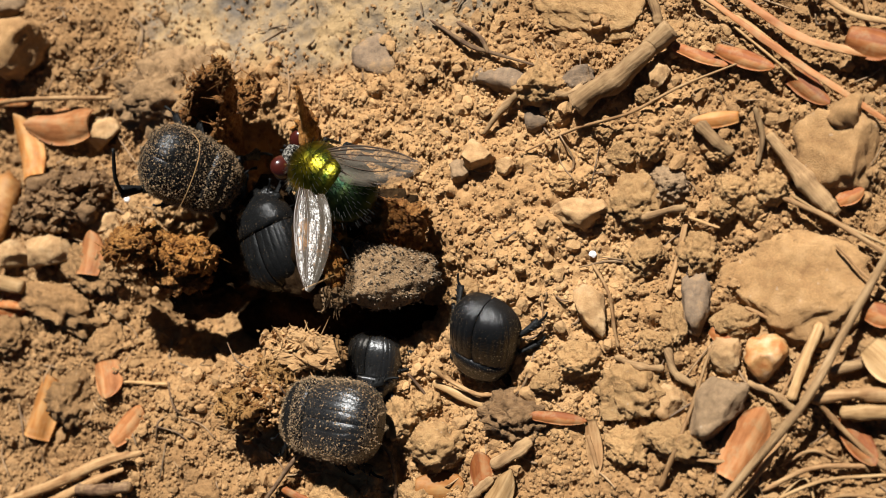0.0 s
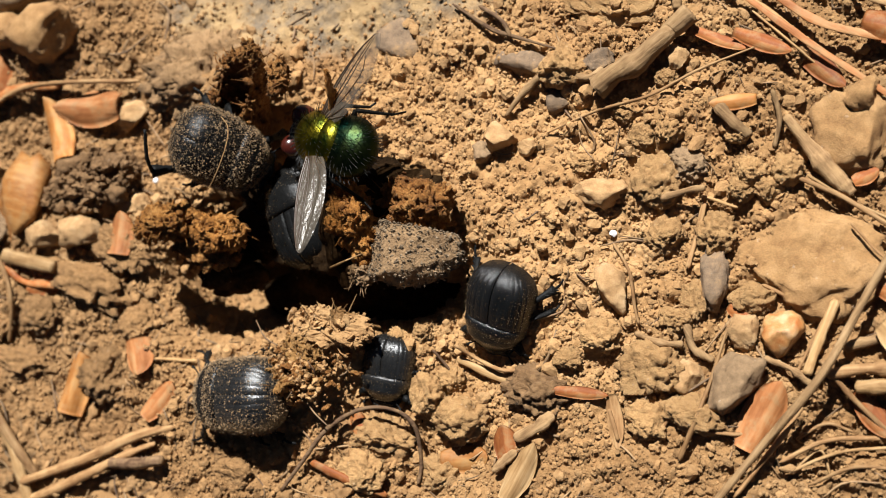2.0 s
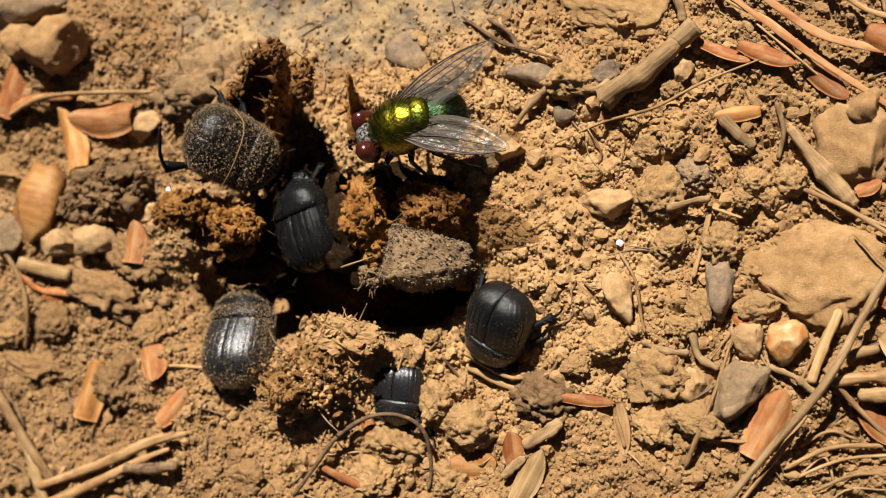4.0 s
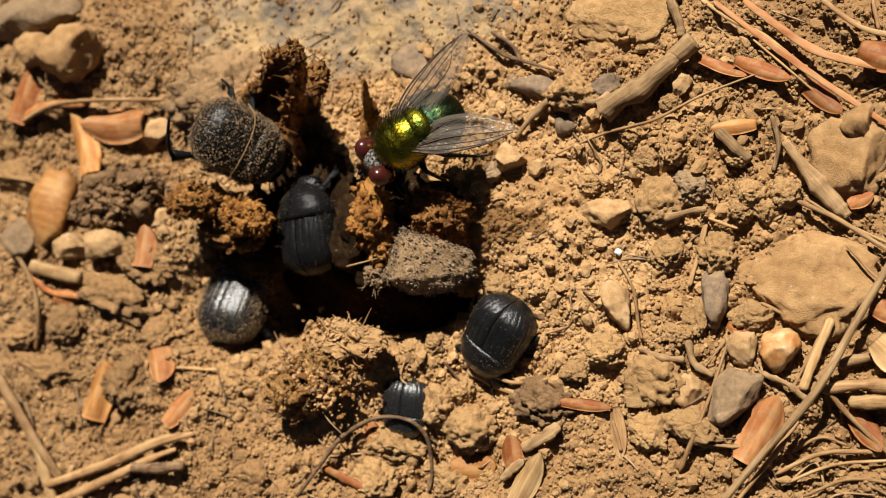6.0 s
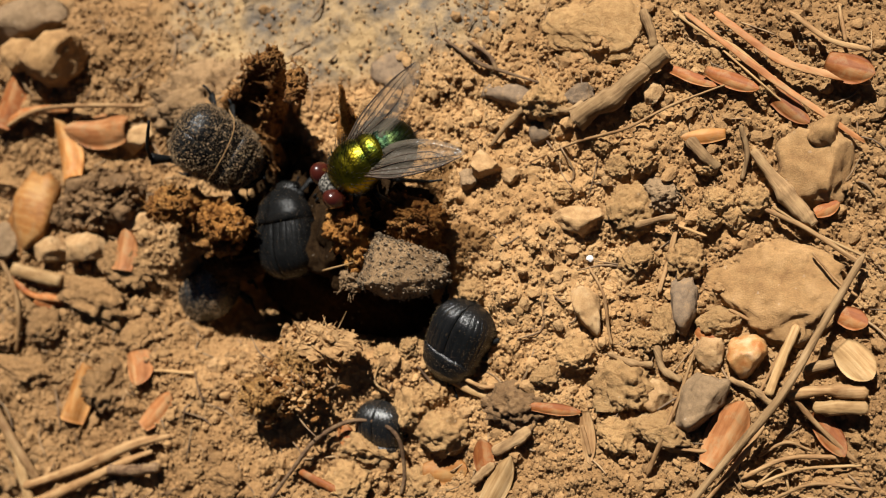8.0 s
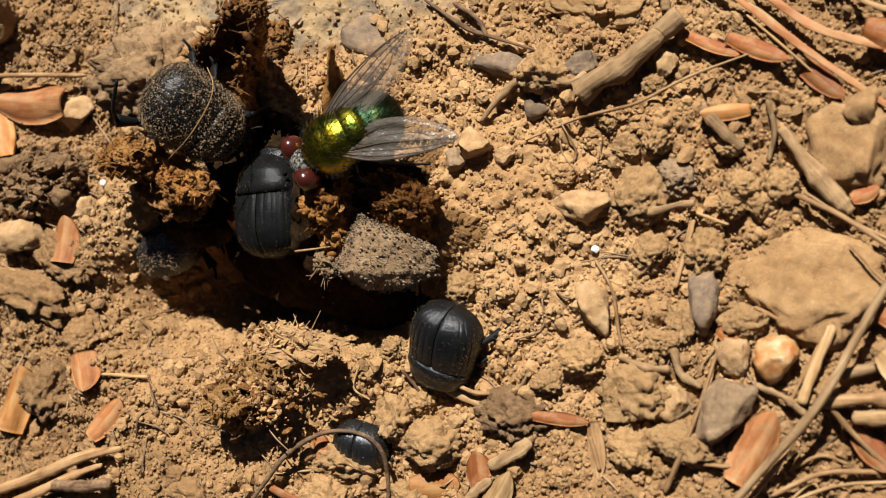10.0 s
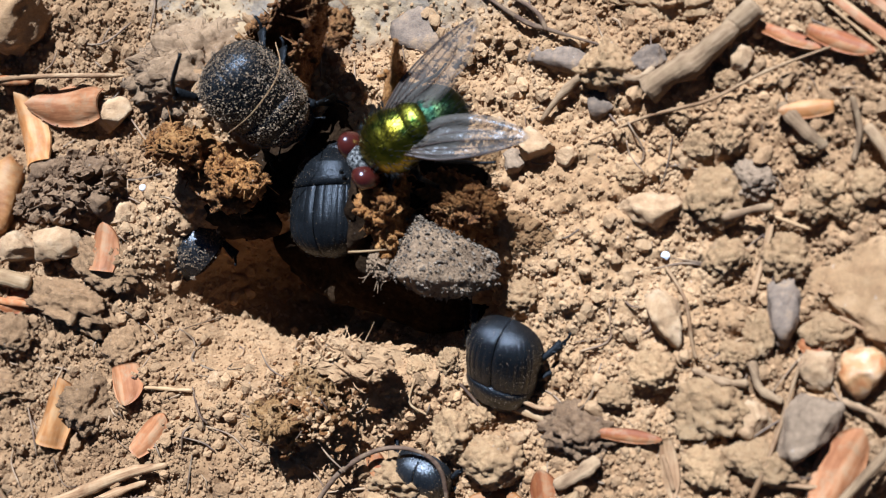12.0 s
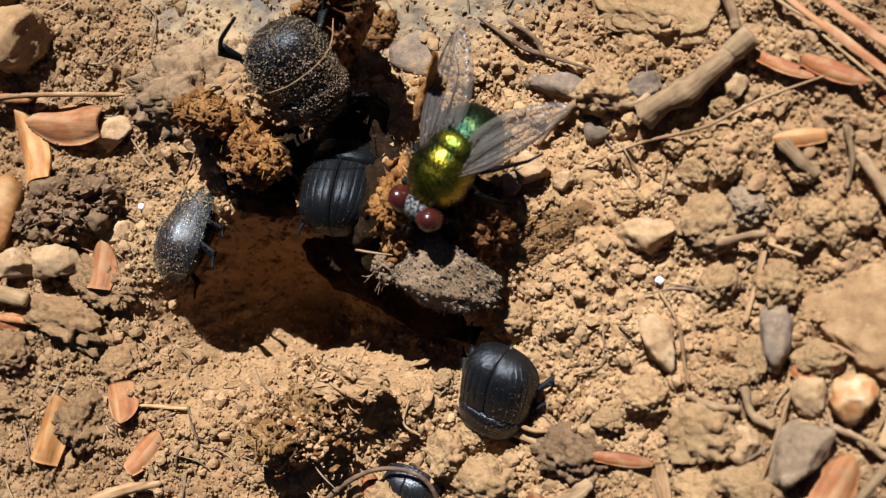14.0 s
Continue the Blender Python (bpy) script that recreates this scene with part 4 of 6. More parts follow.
stem("straw", "thin straw in a curve", "straw", [(22.28, -14.24, 0.40), (24.79, -12.91, 0.60), (27.86, -12.55, 0.40)], [0.19, 0.19], STRAW, 8, 0.12, 1, 226)
stem("straw", "thin straw in a curve", "straw", [(22.55, -14.89, 0.40), (25.45, -13.51, 0.60), (29.08, -12.94, 0.40)], [0.13, 0.13], PALE, 8, 0.12, 1, 227)
stem("straw", "thin straw lying on dry soil", "straw", [(23.79, -15.46, 0.30), (26.40, -14.25, 0.50), (29.40, -14.35, 0.30)], [0.14, 0.14], STRAW, 8, 0.12, 1, 228)
stem("straw", "thin straw lying on dry soil", "straw", [(23.11, -12.88, 0.30), (24.76, -11.94, 0.50), (26.28, -12.33, 0.30)], [0.13, 0.13], STRAW, 8, 0.12, 1, 229)
stem("straw", "thin straw lying on dry soil", "straw", [(25.04, -15.04, 0.30), (24.44, -13.44, 0.40), (23.12, -14.53, 0.30)], [0.10, 0.10], PALE, 8, 0.12, 1, 230)
stem("straw", "reddish dry grass blade", "straw", [(18.04, 14.68, 1.00), (20.87, 12.20, 1.40), (24.19, 9.64, 1.60), (28.94, 6.17, 1.20)], [0.25, 0.25], SALMON, 8, 0.2, 0.16, 231)
stem("straw", "reddish dry grass blade", "straw", [(19.78, 14.80, 1.00), (23.60, 11.54, 1.60), (26.12, 10.54, 1.60), (29.23, 9.83, 1.40)], [0.31, 0.31], SALMON, 8, 0.2, 0.16, 232)
stem("straw", "pale dry grass blade", "straw", [(17.17, 15.00, 0.80), (19.10, 13.46, 1.20), (21.16, 12.27, 1.20), (23.52, 10.22, 1.00)], [0.21, 0.21], PALE, 8, 0.12, 0.4, 233)
stem("straw", "thin pale straw lying on dry soil", "straw", [(20.49, 12.13, 1.00), (22.59, 10.14, 1.20), (24.09, 8.84, 0.80)], [0.10, 0.10], PALE, 8, 0.12, 1, 234)
stem("straw", "brown stem standing in shade", "stem", [(15.09, 15.33, 0.60), (15.71, 13.77, 0.80), (15.99, 12.57, 0.60)], [0.41, 0.41], WOOD, 8, 0.2, 1, 235)
stem("stalk", "pale stalk lying on dry soil", "stalk", [(24.44, 14.48, 1.20), (26.76, 12.47, 1.20), (29.23, 11.80, 1.00)], [0.23, 0.23], STRAW, 8, 0.12, 0.6, 236)
stem("straw", "thin upright straw lying on dry soil", "straw", [(27.27, 14.87, 1.00), (27.78, 12.32, 1.00)], [0.16, 0.16], STRAW, 8, 0.12, 1, 237)
# bud scales and leaves
scale("bud_scale", "salmon-pink bud scale leaning on litter", 21.44, -11.65, 4.51, 2.52, 65, SALMON, 0.5, 0.1, 1, (12, 0), 238, 1.6, 0.35)
scale("bud_scale", "dark red-brown bud scale", 27.25, -11.29, 3.09, 1.51, -53, RUST, 0.35, 0.15, 0.7, (0, 0), 239, 1.6, 0.35)
scale("bud_scale", "thin reddish bud scale among crumbs", 10.55, -10.81, 3.55, 0.83, -3, RUST, 0.5, 0.15, 0.6, (0, 0), 240, 1.6, 0.35)
scale("dry_leaf", "narrow dry brown leaf", 12.69, -12.45, 3.31, 1.03, -81, STRAW, 0.35, 0.15, 0.4, (0, 0), 241, 1.6, 0.35)
scale("bud_scale", "amber bud scale standing on end", -28.60, -11.68, 4.69, 2.43, 75, AMBER, 0.9, 0.05, 1.3, (0, 0), 242, 2.6, 0.85)
scale("bud_scale", "pink bud scale in soil", -22.42, -9.66, 2.68, 2.40, -77, SALMON, 0.5, 0.15, 0.6, (0, 0), 243, 1.6, 0.7)
scale("bud_scale", "pink-orange bud scale lying on dry soil", -20.50, -12.61, 3.49, 1.84, 48, SALMON, 0.5, 0.15, 0.5, (0, 0), 244, 1.6, 0.35)
scale("bud_scale", "red-brown bud scale lying on dry soil", -36.89, 11.44, 4.89, 2.98, 72, RUST, 0.5, 0.15, 0.9, (0, 0), 245, 1.6, 0.35)
scale("bud_scale", "orange-pink bud scale with a curled tip", -27.94, 8.69, 5.93, 3.19, 179, SALMON, 0.6, 0.15, 1, (0, 0), 246, 1.6, 0.35)
scale("bud_scale", "curved amber husk lying on dry soil", -30.74, 7.07, 5.24, 2.32, 112, AMBER, 0.7, 0.4, 0.9, (0, 0), 247, 1.6, 0.7)
scale("bud_scale", "pinkish bud scale between pebbles", -24.12, -0.84, 3.18, 2.28, 86, SALMON, 0.5, 0.15, 0.9, (0, 0), 248, 1.6, 0.7)
scale("bud_scale", "rusty bud scale under reddish grass", 21.17, 10.10, 3.69, 1.12, -23, RUST, 0.5, 0.15, 0.9, (0, 0), 249, 1.6, 0.35)
scale("bud_scale", "dark red bud scale", 24.29, 8.75, 3.98, 1.41, -43, RUST, 0.5, 0.15, 0.8, (0, 0), 250, 1.6, 0.35)
scale("bud_scale", "glossy red bud scale", 28.11, 10.68, 3.02, 1.94, -20, RUST, 0.5, 0.15, 1.2, (0, 0), 251, 1.6, 0.35)
scale("bud_scale", "narrow rusty bud scale", 18.56, 10.53, 3.63, 0.79, -24, RUST, 0.4, 0.15, 0.8, (0, 0), 252, 1.6, 0.35)
scale("bud_scale", "amber bud scale lying on dry soil", 19.47, 6.63, 2.81, 1.06, -177, AMBER, 0.4, 0.15, 0.7, (0, 0), 253, 1.6, 0.35)
scale("bud_scale", "pink bud scale beside the root", 26.85, 2.24, 1.56, 1.03, 25, RUST, 0.5, 0.15, 0.7, (0, 0), 254, 1.6, 0.35)
scale("bud_scale", "dusty orange bud scale", -31.36, -4.30, 3.91, 1.94, -160, RUST, 0.4, 0.15, 0.5, (0, 0), 255, 1.6, 0.35)
scale("bud_scale", "rusty bud scale fragment", 5.53, -14.17, 2.35, 1.74, 100, RUST, 0.4, 0.15, 0.5, (0, 0), 256, 1.6, 0.35)
scale("bud_scale", "amber bud scale fragment", 2.52, -15.32, 3.28, 2.03, 8, AMBER, 0.4, 0.15, 0.4, (0, 0), 257, 1.6, 0.35)
scale("dry_leaf", "pale folded leaf sheath with a dark edge", 6.73, -15.79, 4.14, 1.80, 63, PALE, 0.7, 0.05, 0.8, (0, 0), 258, 1.2, 0.35)
scale("dry_leaf", "white papery leaf fragment", 28.79, -7.04, 2.64, 2.17, -45, PALE, 0.2, 0.15, 1.1, (0, 0), 259, 1.6, 0.35)
scale("bud_scale", "small rusty bud scale", -4.80, -13.47, 1.61, 1.23, -68, RUST, 0.35, 0.15, 0.5, (0, 0), 260, 1.6, 0.35)
scale("bud_scale", "small rusty bud scale", 20.02, -5.79, 1.81, 1.17, -35, RUST, 0.35, 0.15, 0.5, (0, 0), 261, 1.6, 0.35)
scale("bud_scale", "dark reddish bud scale", 28.43, -4.44, 1.96, 1.44, -19, RUST, 0.35, 0.15, 0.8, (0, 0), 262, 1.6, 0.35)


# ---- insects ----
def sheet(nu, nv, where):
    """A grid surface from where(u, v), u and v from 0 to 1."""
    verts = np.array([where(i / (nu - 1), j / (nv - 1)) for i in range(nu) for j in range(nv)])
    faces = [[i * nv + j, (i + 1) * nv + j, (i + 1) * nv + j + 1, i * nv + j + 1] for i in range(nu - 1) for j in range(nv - 1)]
    return verts, faces


def oval(sx, sy, sz, x=0, y=0, z=0, level=3, seed=0, rough=0.0):
    verts, faces = BALLS[level]
    k = 1 + rough * fractal(verts * 2.0, seed, 3) if rough else np.ones(len(verts))
    return verts * k[:, None] * (sx, sy, sz) + (x, y, z), faces


def grit(shapes, count, low, high, seed, keep=None):
    """Sand grains stuck on a body: small eight-sided bits on its surface."""
    r = np.random.default_rng(seed)
    spots = np.concatenate([np.asarray(v) for v, _ in shapes])
    bits, six = [], np.array([(1, 0, 0), (-1, 0, 0), (0, 1, 0), (0, -1, 0), (0, 0, 1), (0, 0, -1)], float)
    eight = [(0, 2, 4), (2, 1, 4), (1, 3, 4), (3, 0, 4), (2, 0, 5), (1, 2, 5), (3, 1, 5), (0, 3, 5)]
    while len(bits) < count:
        p = spots[r.integers(len(spots))] + r.normal(size=3) * 0.07
        if p[2] < 0.5 or (keep and not keep(p, r.random())):
            continue
        s = low + (high - low) * r.random() ** 2.5
        bits.append((six * s * r.uniform(0.6, 1.3, 3) + p + (0, 0, 0.01), eight))
    return joined(bits)


def beetle(label, long, wide, high, shell, dust, seed, furrow=0.05, legs_out=1.0, raised=False):
    """A dung beetle; forward is x, its feet at height 0."""
    top = thing("dung_beetle", label, "beetle", "dung beetles")
    lift = 0.22 * high

    def outline(u):
        return (0.95 + 0.05 * math.sin(u / 0.4 * math.pi / 2)) if u < 0.4 else max(0.0, 1 - ((u - 0.4) / 0.6) ** 2.9) ** 0.5

    def elytron(side):
        def where(u, v):
            w = outline(u)
            a = v * math.pi / 2
            ridge = furrow * wide * 0.06 * (abs(math.sin(v * math.pi * 7)) ** 0.4 - 0.7) * min(1, 6 * (1 - u)) * (0.3 + 0.7 * w)
            y = wide / 2 * w * math.sin(a) ** 0.92
            seam = -(0.005 if dust > 1 else 0.013) * wide * math.exp(-((v / 0.03) ** 2))
            z = lift + 0.14 * high + (0.66 * high * (w**0.75) * (0.92 + 0.16 * math.sin(u * 2.6))) * max(0, math.cos(a)) ** 0.66 + ridge + seam
            return (0.085 * long - u * 0.585 * long, side * (y + (0.003 if dust > 1 else 0.006) * wide), z)
        v, f = sheet(34, 57, where)
        return v, f if side > 0 else [g[::-1] for g in f]

    def pronotum():
        def where(u, v):
            s = 2 * v - 1
            a = s * math.pi / 2
            w = 0.955 * (1 - 0.55 * max(0.0, (u - 0.12) / 0.88) ** 1.9) * (1 if u < 0.94 else 1 - (u - 0.94) * 4)
            crown = (0.63 + 0.05 * math.sin(u * 2.4) - 0.46 * u**2.3) * (0.88 + 0.12 * min(1, u * 9))
            z = lift + 0.10 * high + high * crown * math.cos(a * 0.98) ** 0.62
            return (0.10 * long + u * 0.30 * long + 0.03 * long * (1 - s * s) * (1 if u > 0.5 else -0.8), wide / 2 * w * math.sin(a), z)
        return sheet(20, 40, where)

    def head():
        def where(u, v):
            a = (v - 0.5) * math.pi
            tooth = 1 + 0.05 * math.cos(v * math.pi * 8)
            r = u * 0.27 * wide * (tooth if u > 0.9 else 1)
            return (0.36 * long + r * math.cos(a) * 0.78, r * math.sin(a) * 1.25, lift + high * (0.30 - 0.16 * u * u))
        up, faces = sheet(8, 25, where)
        low = up - (0, 0, 0.1 * high)
        n = len(up)
        rim = [7 * 25 + j for j in range(24)]
        return np.vstack([up, low]), faces + [[n + i for i in f[::-1]] for f in faces] + [[i, i + 1, n + i + 1, n + i] for i in rim]

    def raised_leg(side):
        """A hind leg kicked out behind, its foot curled up."""
        hip, knee = (-0.16 * long, side * 0.28 * wide, lift + 0.15 * high), (-0.36 * long, side * 0.47 * wide, lift + 0.35 * high)
        ankle = (-0.52 * long, side * 0.60 * wide, lift + 0.45 * high)
        mid, toe = (-0.62 * long, side * 0.45 * wide, lift + 0.65 * high), (-0.74 * long, side * 0.12 * wide, lift + 0.8 * high)
        w = wide * 0.05
        bits = [tube([hip, knee], [w * 1.5, w * 1.9, w * 1.2], 8, 8, smooth_line=False), tube([knee, ankle], [w * 0.9, w * 1.3, w * 1.8], 8, 8, flat=0.6, smooth_line=False), tube([ankle, mid, toe], [w * 0.6, w * 0.5, w * 0.4], 6, 12, rough=0.3, seed=seed)]
        for k in range(4):
            p = np.array(knee) * (0.8 - 0.2 * k) + np.array(ankle) * (0.2 + 0.2 * k)
            bits.append(tube([p, p + (-0.02 * long, side * 0.08 * wide, 0.03 * high)], [w * 0.5, w * 0.12], 5, 4, smooth_line=False))
        return joined(bits)

    def leg(side, x, reach, back, shovel):
        hip = (x * long, side * 0.26 * wide, lift + 0.12 * high)
        knee = (x * long + back * 0.10 * long, side * (0.5 * wide * reach), lift + 0.20 * high)
        ankle = (x * long + back * 0.22 * long, side * (0.64 * wide * reach), 0.06 * high)
        toe = (x * long + back * 0.36 * long, side * (0.72 * wide * reach), 0.02 * high)
        w = wide * 0.045
        bits = [tube([hip, knee], [w * 1.5, w * 1.9, w * 1.1], 8, 8, smooth_line=False), tube([knee, ankle], [w * 0.8, w * 1.1, w * (2.0 if shovel else 1.6)], 8, 8, flat=0.55, smooth_line=False)]
        for k in range(3):
            f = 0.45 + 0.25 * k
            p = np.array(knee) * (1 - f) + np.array(ankle) * f
            bits.append(tube([p, p + (back * 0.02 * long, side * 0.075 * wide, -0.01)], [w * 0.6, w * 0.15], 5, 4, smooth_line=False))
        bits.append(tube([ankle, ((ankle[0] + toe[0]) / 2, (ankle[1] + toe[1]) / 2 + side * 0.02 * wide, 0.06 * high), toe], [w * 0.5, w * 0.4, w * 0.35], 6, 9, rough=0.25, seed=seed))
        return joined(bits)

    right, left, front = elytron(-1), elytron(1), pronotum()
    part("elytron", left, shell, top, "left wing case, finely ribbed")
    part("elytron", right, shell, top, "right wing case, finely ribbed")
    part("pronotum", front, BLACK_DUSTY if dust > 0.6 else shell, top)
    part("head", head(), BLACK_DUSTY, top)
    part("abdomen", oval(0.40 * long, 0.46 * wide, 0.30 * high, -0.08 * long, 0, lift + 0.2 * high), BLACK, top)
    for side in (-1, 1):
        part("leg", leg(side, 0.26, 1.0 * legs_out, 1.0, True), LEG, top)
        part("leg", leg(side, 0.02, 1.05 * legs_out, -0.6, False), LEG, top)
        part("leg", raised_leg(side) if raised and side < 0 else leg(side, -0.14, 1.0 * legs_out, -0.9, False), LEG, top)
        part("antenna", tube([(0.40 * long, side * 0.2 * wide, lift + 0.2 * high), (0.46 * long, side * 0.34 * wide, lift + 0.24 * high), (0.5 * long, side * 0.38 * wide, lift + 0.22 * high)], [0.05, 0.05, 0.13], 6, 8), LEG, top)
    # below dust 0.5 the finest pale grains stand for sun glints on the shell
    if dust:
        bare = 0.5 if shell is BLACK_DUSTY else 0.3 if dust < 0.5 else 0.22
        sand = grit([left, right, front, front, front], int((9000 if shell is BLACK_DUSTY else 8000 if dust > 0.5 else 12000) * dust), *((0.012, 0.062) if shell is BLACK_DUSTY else (0.014, 0.062) if dust > 0.5 else (0.007, 0.024)), seed, lambda p, c: (p[0] > 0.1 * long and c < 0.8) or c < bare + 0.9 * (abs(p[1]) / wide * 2) ** 4 + 0.6 * (p[0] < -0.42 * long))
        tagged(part("clinging_grit", sand, GRIT_GLINT, top, "pale sand grains and glint flecks on the shell", False), kind="stuff")
    return top


def wing(side, long=7.4, wide=2.75):
    """A fly's wing, its root at the origin and its tip to the rear; side 1 is the left one."""
    def edges(u):
        lead = wide * 0.30 * math.sin(math.pi * min(1, u * 0.98 + 0.02)) ** 0.55 * (1 - 0.25 * u)
        trail = -wide * 0.66 * math.sin(math.pi * min(1, u**0.8 * 0.97 + 0.03)) ** 0.62
        return lead, trail

    def at(u, v, up=0.0):
        lead, trail = edges(u)
        y = lead * (1 - v) + trail * v
        ripple = 0.11 * math.sin(v * 15 + u * 2.5) * math.sin(math.pi * u) * (0.4 + v) - 0.25 * v * v
        return (-long * u, side * y, ripple + up)

    upper, faces = sheet(34, 27, lambda u, v: at(u, v, 0.012))
    lower, _ = sheet(34, 27, lambda u, v: at(u, v, -0.012))
    n = len(upper)
    skin = np.vstack([upper, lower]), faces + [[n + i for i in f[::-1]] for f in faces]
    lines = [([(0.0, 0.02), (0.3, 0.0), (0.7, 0.0), (0.97, 0.06)], 0.075), ([(0.02, 0.2), (0.3, 0.10), (0.6, 0.05), (0.8, 0.03)], 0.05), ([(0.03, 0.3), (0.3, 0.24), (0.65, 0.18), (0.93, 0.12)], 0.045),
             ([(0.03, 0.35), (0.35, 0.40), (0.7, 0.36), (0.97, 0.28)], 0.045), ([(0.05, 0.5), (0.35, 0.58), (0.62, 0.60), (0.74, 0.50), (0.80, 0.34)], 0.04), ([(0.05, 0.6), (0.3, 0.78), (0.55, 0.92), (0.66, 0.98)], 0.035),
             ([(0.42, 0.40), (0.44, 0.60)], 0.03), ([(0.60, 0.37), (0.64, 0.62)], 0.03), ([(0.05, 0.7), (0.18, 0.92), (0.24, 0.99)], 0.03)]
    veins = [tube([at(u, v, 0.01) for u, v in line], [r, r * 0.8, r * 0.45], 6, 22) for line, r in lines]
    return skin, veins


def fly(label):
    """A metallic blow fly; forward is x, its thorax at the origin and its feet 2.9 mm below."""
    top = thing("blow_fly", label, "fly", "green flies")
    chest = oval(2.25, 1.95, 1.65, 0, 0, 0, 4)
    v = chest[0]
    v[:, 2] -= 0.10 * np.exp(-(((v[:, 0] + 0.15) / 0.10) ** 2)) * (v[:, 2] > 0)  # the seam across the back
    v[:, 1] *= 1 - 0.10 * (v[:, 0] > 0.9) * (v[:, 0] - 0.9)
    part("thorax", chest, GREEN, top, "gleaming golden-green thorax")
    part("scutellum", oval(1.25, 1.55, 0.95, -1.45, 0, 0.35, 3), GREEN, top)
    belly = oval(2.15, 2.1, 1.5, 0, 0, 0, 4)
    v = belly[0]
    for ring in (0.7, -0.2, -1.1):
        v[:, 2] -= 0.07 * np.exp(-(((v[:, 0] - ring) / 0.09) ** 2)) * (v[:, 2] > 0)
    belly = moved(belly, -2.35, 0, -0.7, 0, -14, 0)
    part("abdomen", belly, TEAL, top, "rounded dark teal abdomen")
    part("head", oval(0.92, 1.28, 1.20, 2.32, 0, -0.20, 3), FACE, top, "silvery grey head")
    for side in (-1, 1):
        part("compound_eye", moved(oval(0.78, 0.88, 1.20), 2.48, side * 0.98, 0.04, side * -16, 10, side * 26), EYE_RED, top, "dark red compound eye")
        part("antenna", tube([(3.65, side * 0.16, 0.1), (3.95, side * 0.2, -0.1), (4.0, side * 0.22, -0.5)], [0.09, 0.13, 0.09], 6, 8), LEG, top)
        skin, veins = wing(side)
        w = part("wing", skin, WING, top, "clear wing with a smoky sheen")
        for line in veins:
            part("vein", line, VEIN, w)
        w.matrix_basis = pose(-0.55 * MM, side * 1.25 * MM, 0.95 * MM, 0, 6, -side * 20)
        for x, back, reach in ((1.1, 1.2, 1.0), (0.0, -0.3, 1.25), (-0.9, -1.9, 1.2)):
            hip, knee = (x, side * 0.8, -1.2), (x + back * 0.5, side * 2.0 * reach, -0.5)
            foot, toe = (x + back * 1.15, side * 2.5 * reach, -2.6), (x + back * 1.6, side * 2.85 * reach, -2.88)
            part("leg", joined([tube([hip, knee], [0.24, 0.28, 0.16], 7, 7, smooth_line=False), tube([knee, foot], [0.16, 0.13, 0.10], 7, 7, smooth_line=False), tube([foot, toe], [0.10, 0.07, 0.08], 6, 6, smooth_line=False)]), LEG, top, "black bristly leg")
    part("proboscis", tube([(3.2, 0, -1.0), (3.35, 0, -1.9), (3.2, 0, -2.5)], [0.3, 0.22, 0.34], 8, 10), LEG, top)
    r = np.random.default_rng(4)
    hairs = []
    for body, cx, cz, count, size in ((chest, 0, 0, 210, 0.7), (belly, -2.35, -0.7, 150, 0.42)):
        for p in body[0][r.choice(len(body[0]), count * 2, False)]:
            if p[2] < 0.1 and body is chest:
                continue
            way = np.array([p[0] - cx, p[1], p[2] - cz])
            way = way / np.linalg.norm(way) + (-0.9, 0, 0.1)
            hairs.append(tube([p, p + way * size * r.uniform(0.5, 0.9)], [0.030, 0.008], 4, 3, smooth_line=False))
    tagged(part("bristles", joined(hairs), BRISTLE, top, "short black bristles", False), kind="stuff")
    return top


beetle_a = beetle("dusty black dung beetle head down in the dung", 7.2, 5.0, 3.8, BLACK_DUSTY, 1.2, 1, furrow=0.09, legs_out=0.85, raised=True)
beetle_b = beetle("black dung beetle wedged in the dung lump", 7.2, 4.7, 3.3, BLACK, 0.16, 2, furrow=0.16, legs_out=0.72)
beetle_c = beetle("black dung beetle digging under loose soil", 6.4, 4.4, 3.1, BLACK_GLOSSY, 0.2, 3, furrow=0.22)
beetle_d = beetle("grit-covered grey-black dung beetle walking on soil", 8.0, 5.1, 3.6, BLACK_SILKY, 1.5, 4, furrow=0.12, legs_out=0.85)
beetle_e = beetle("small grey-black dung beetle burrowing into soil", 4.8, 3.6, 2.4, BLACK_SILKY, 0.15, 5, furrow=0.18)
green_fly = fly("golden-green blow fly with red eyes feeding on dung")
green_fly.scale = (0.97, 0.97, 0.97)
right_wing, left_wing = [o for o in green_fly.children if o.name.startswith("wing")]
flying_fly = copy_thing(green_fly, pose(0.3, 0.2, 0.05))
tagged(flying_fly, "blue-green blow fly in flight over the soil")


# ---- the dung lump: torn crust, fibrous clumps, one thing that turns as the beetles push ----
PIVOT = (3.0, -3.0)


def clump(x, y, z, sx, sy, sz, seed, turn=0, lean=(0, 0), rough=0.28, facets=4, level=4, fine=2.2):
    """A torn lump of fibres in the lump's own space."""
    return moved(rock(sx, sy, sz, seed, level, facets, rough, fine), x - PIVOT[0], y - PIVOT[1], z, *lean, turn)


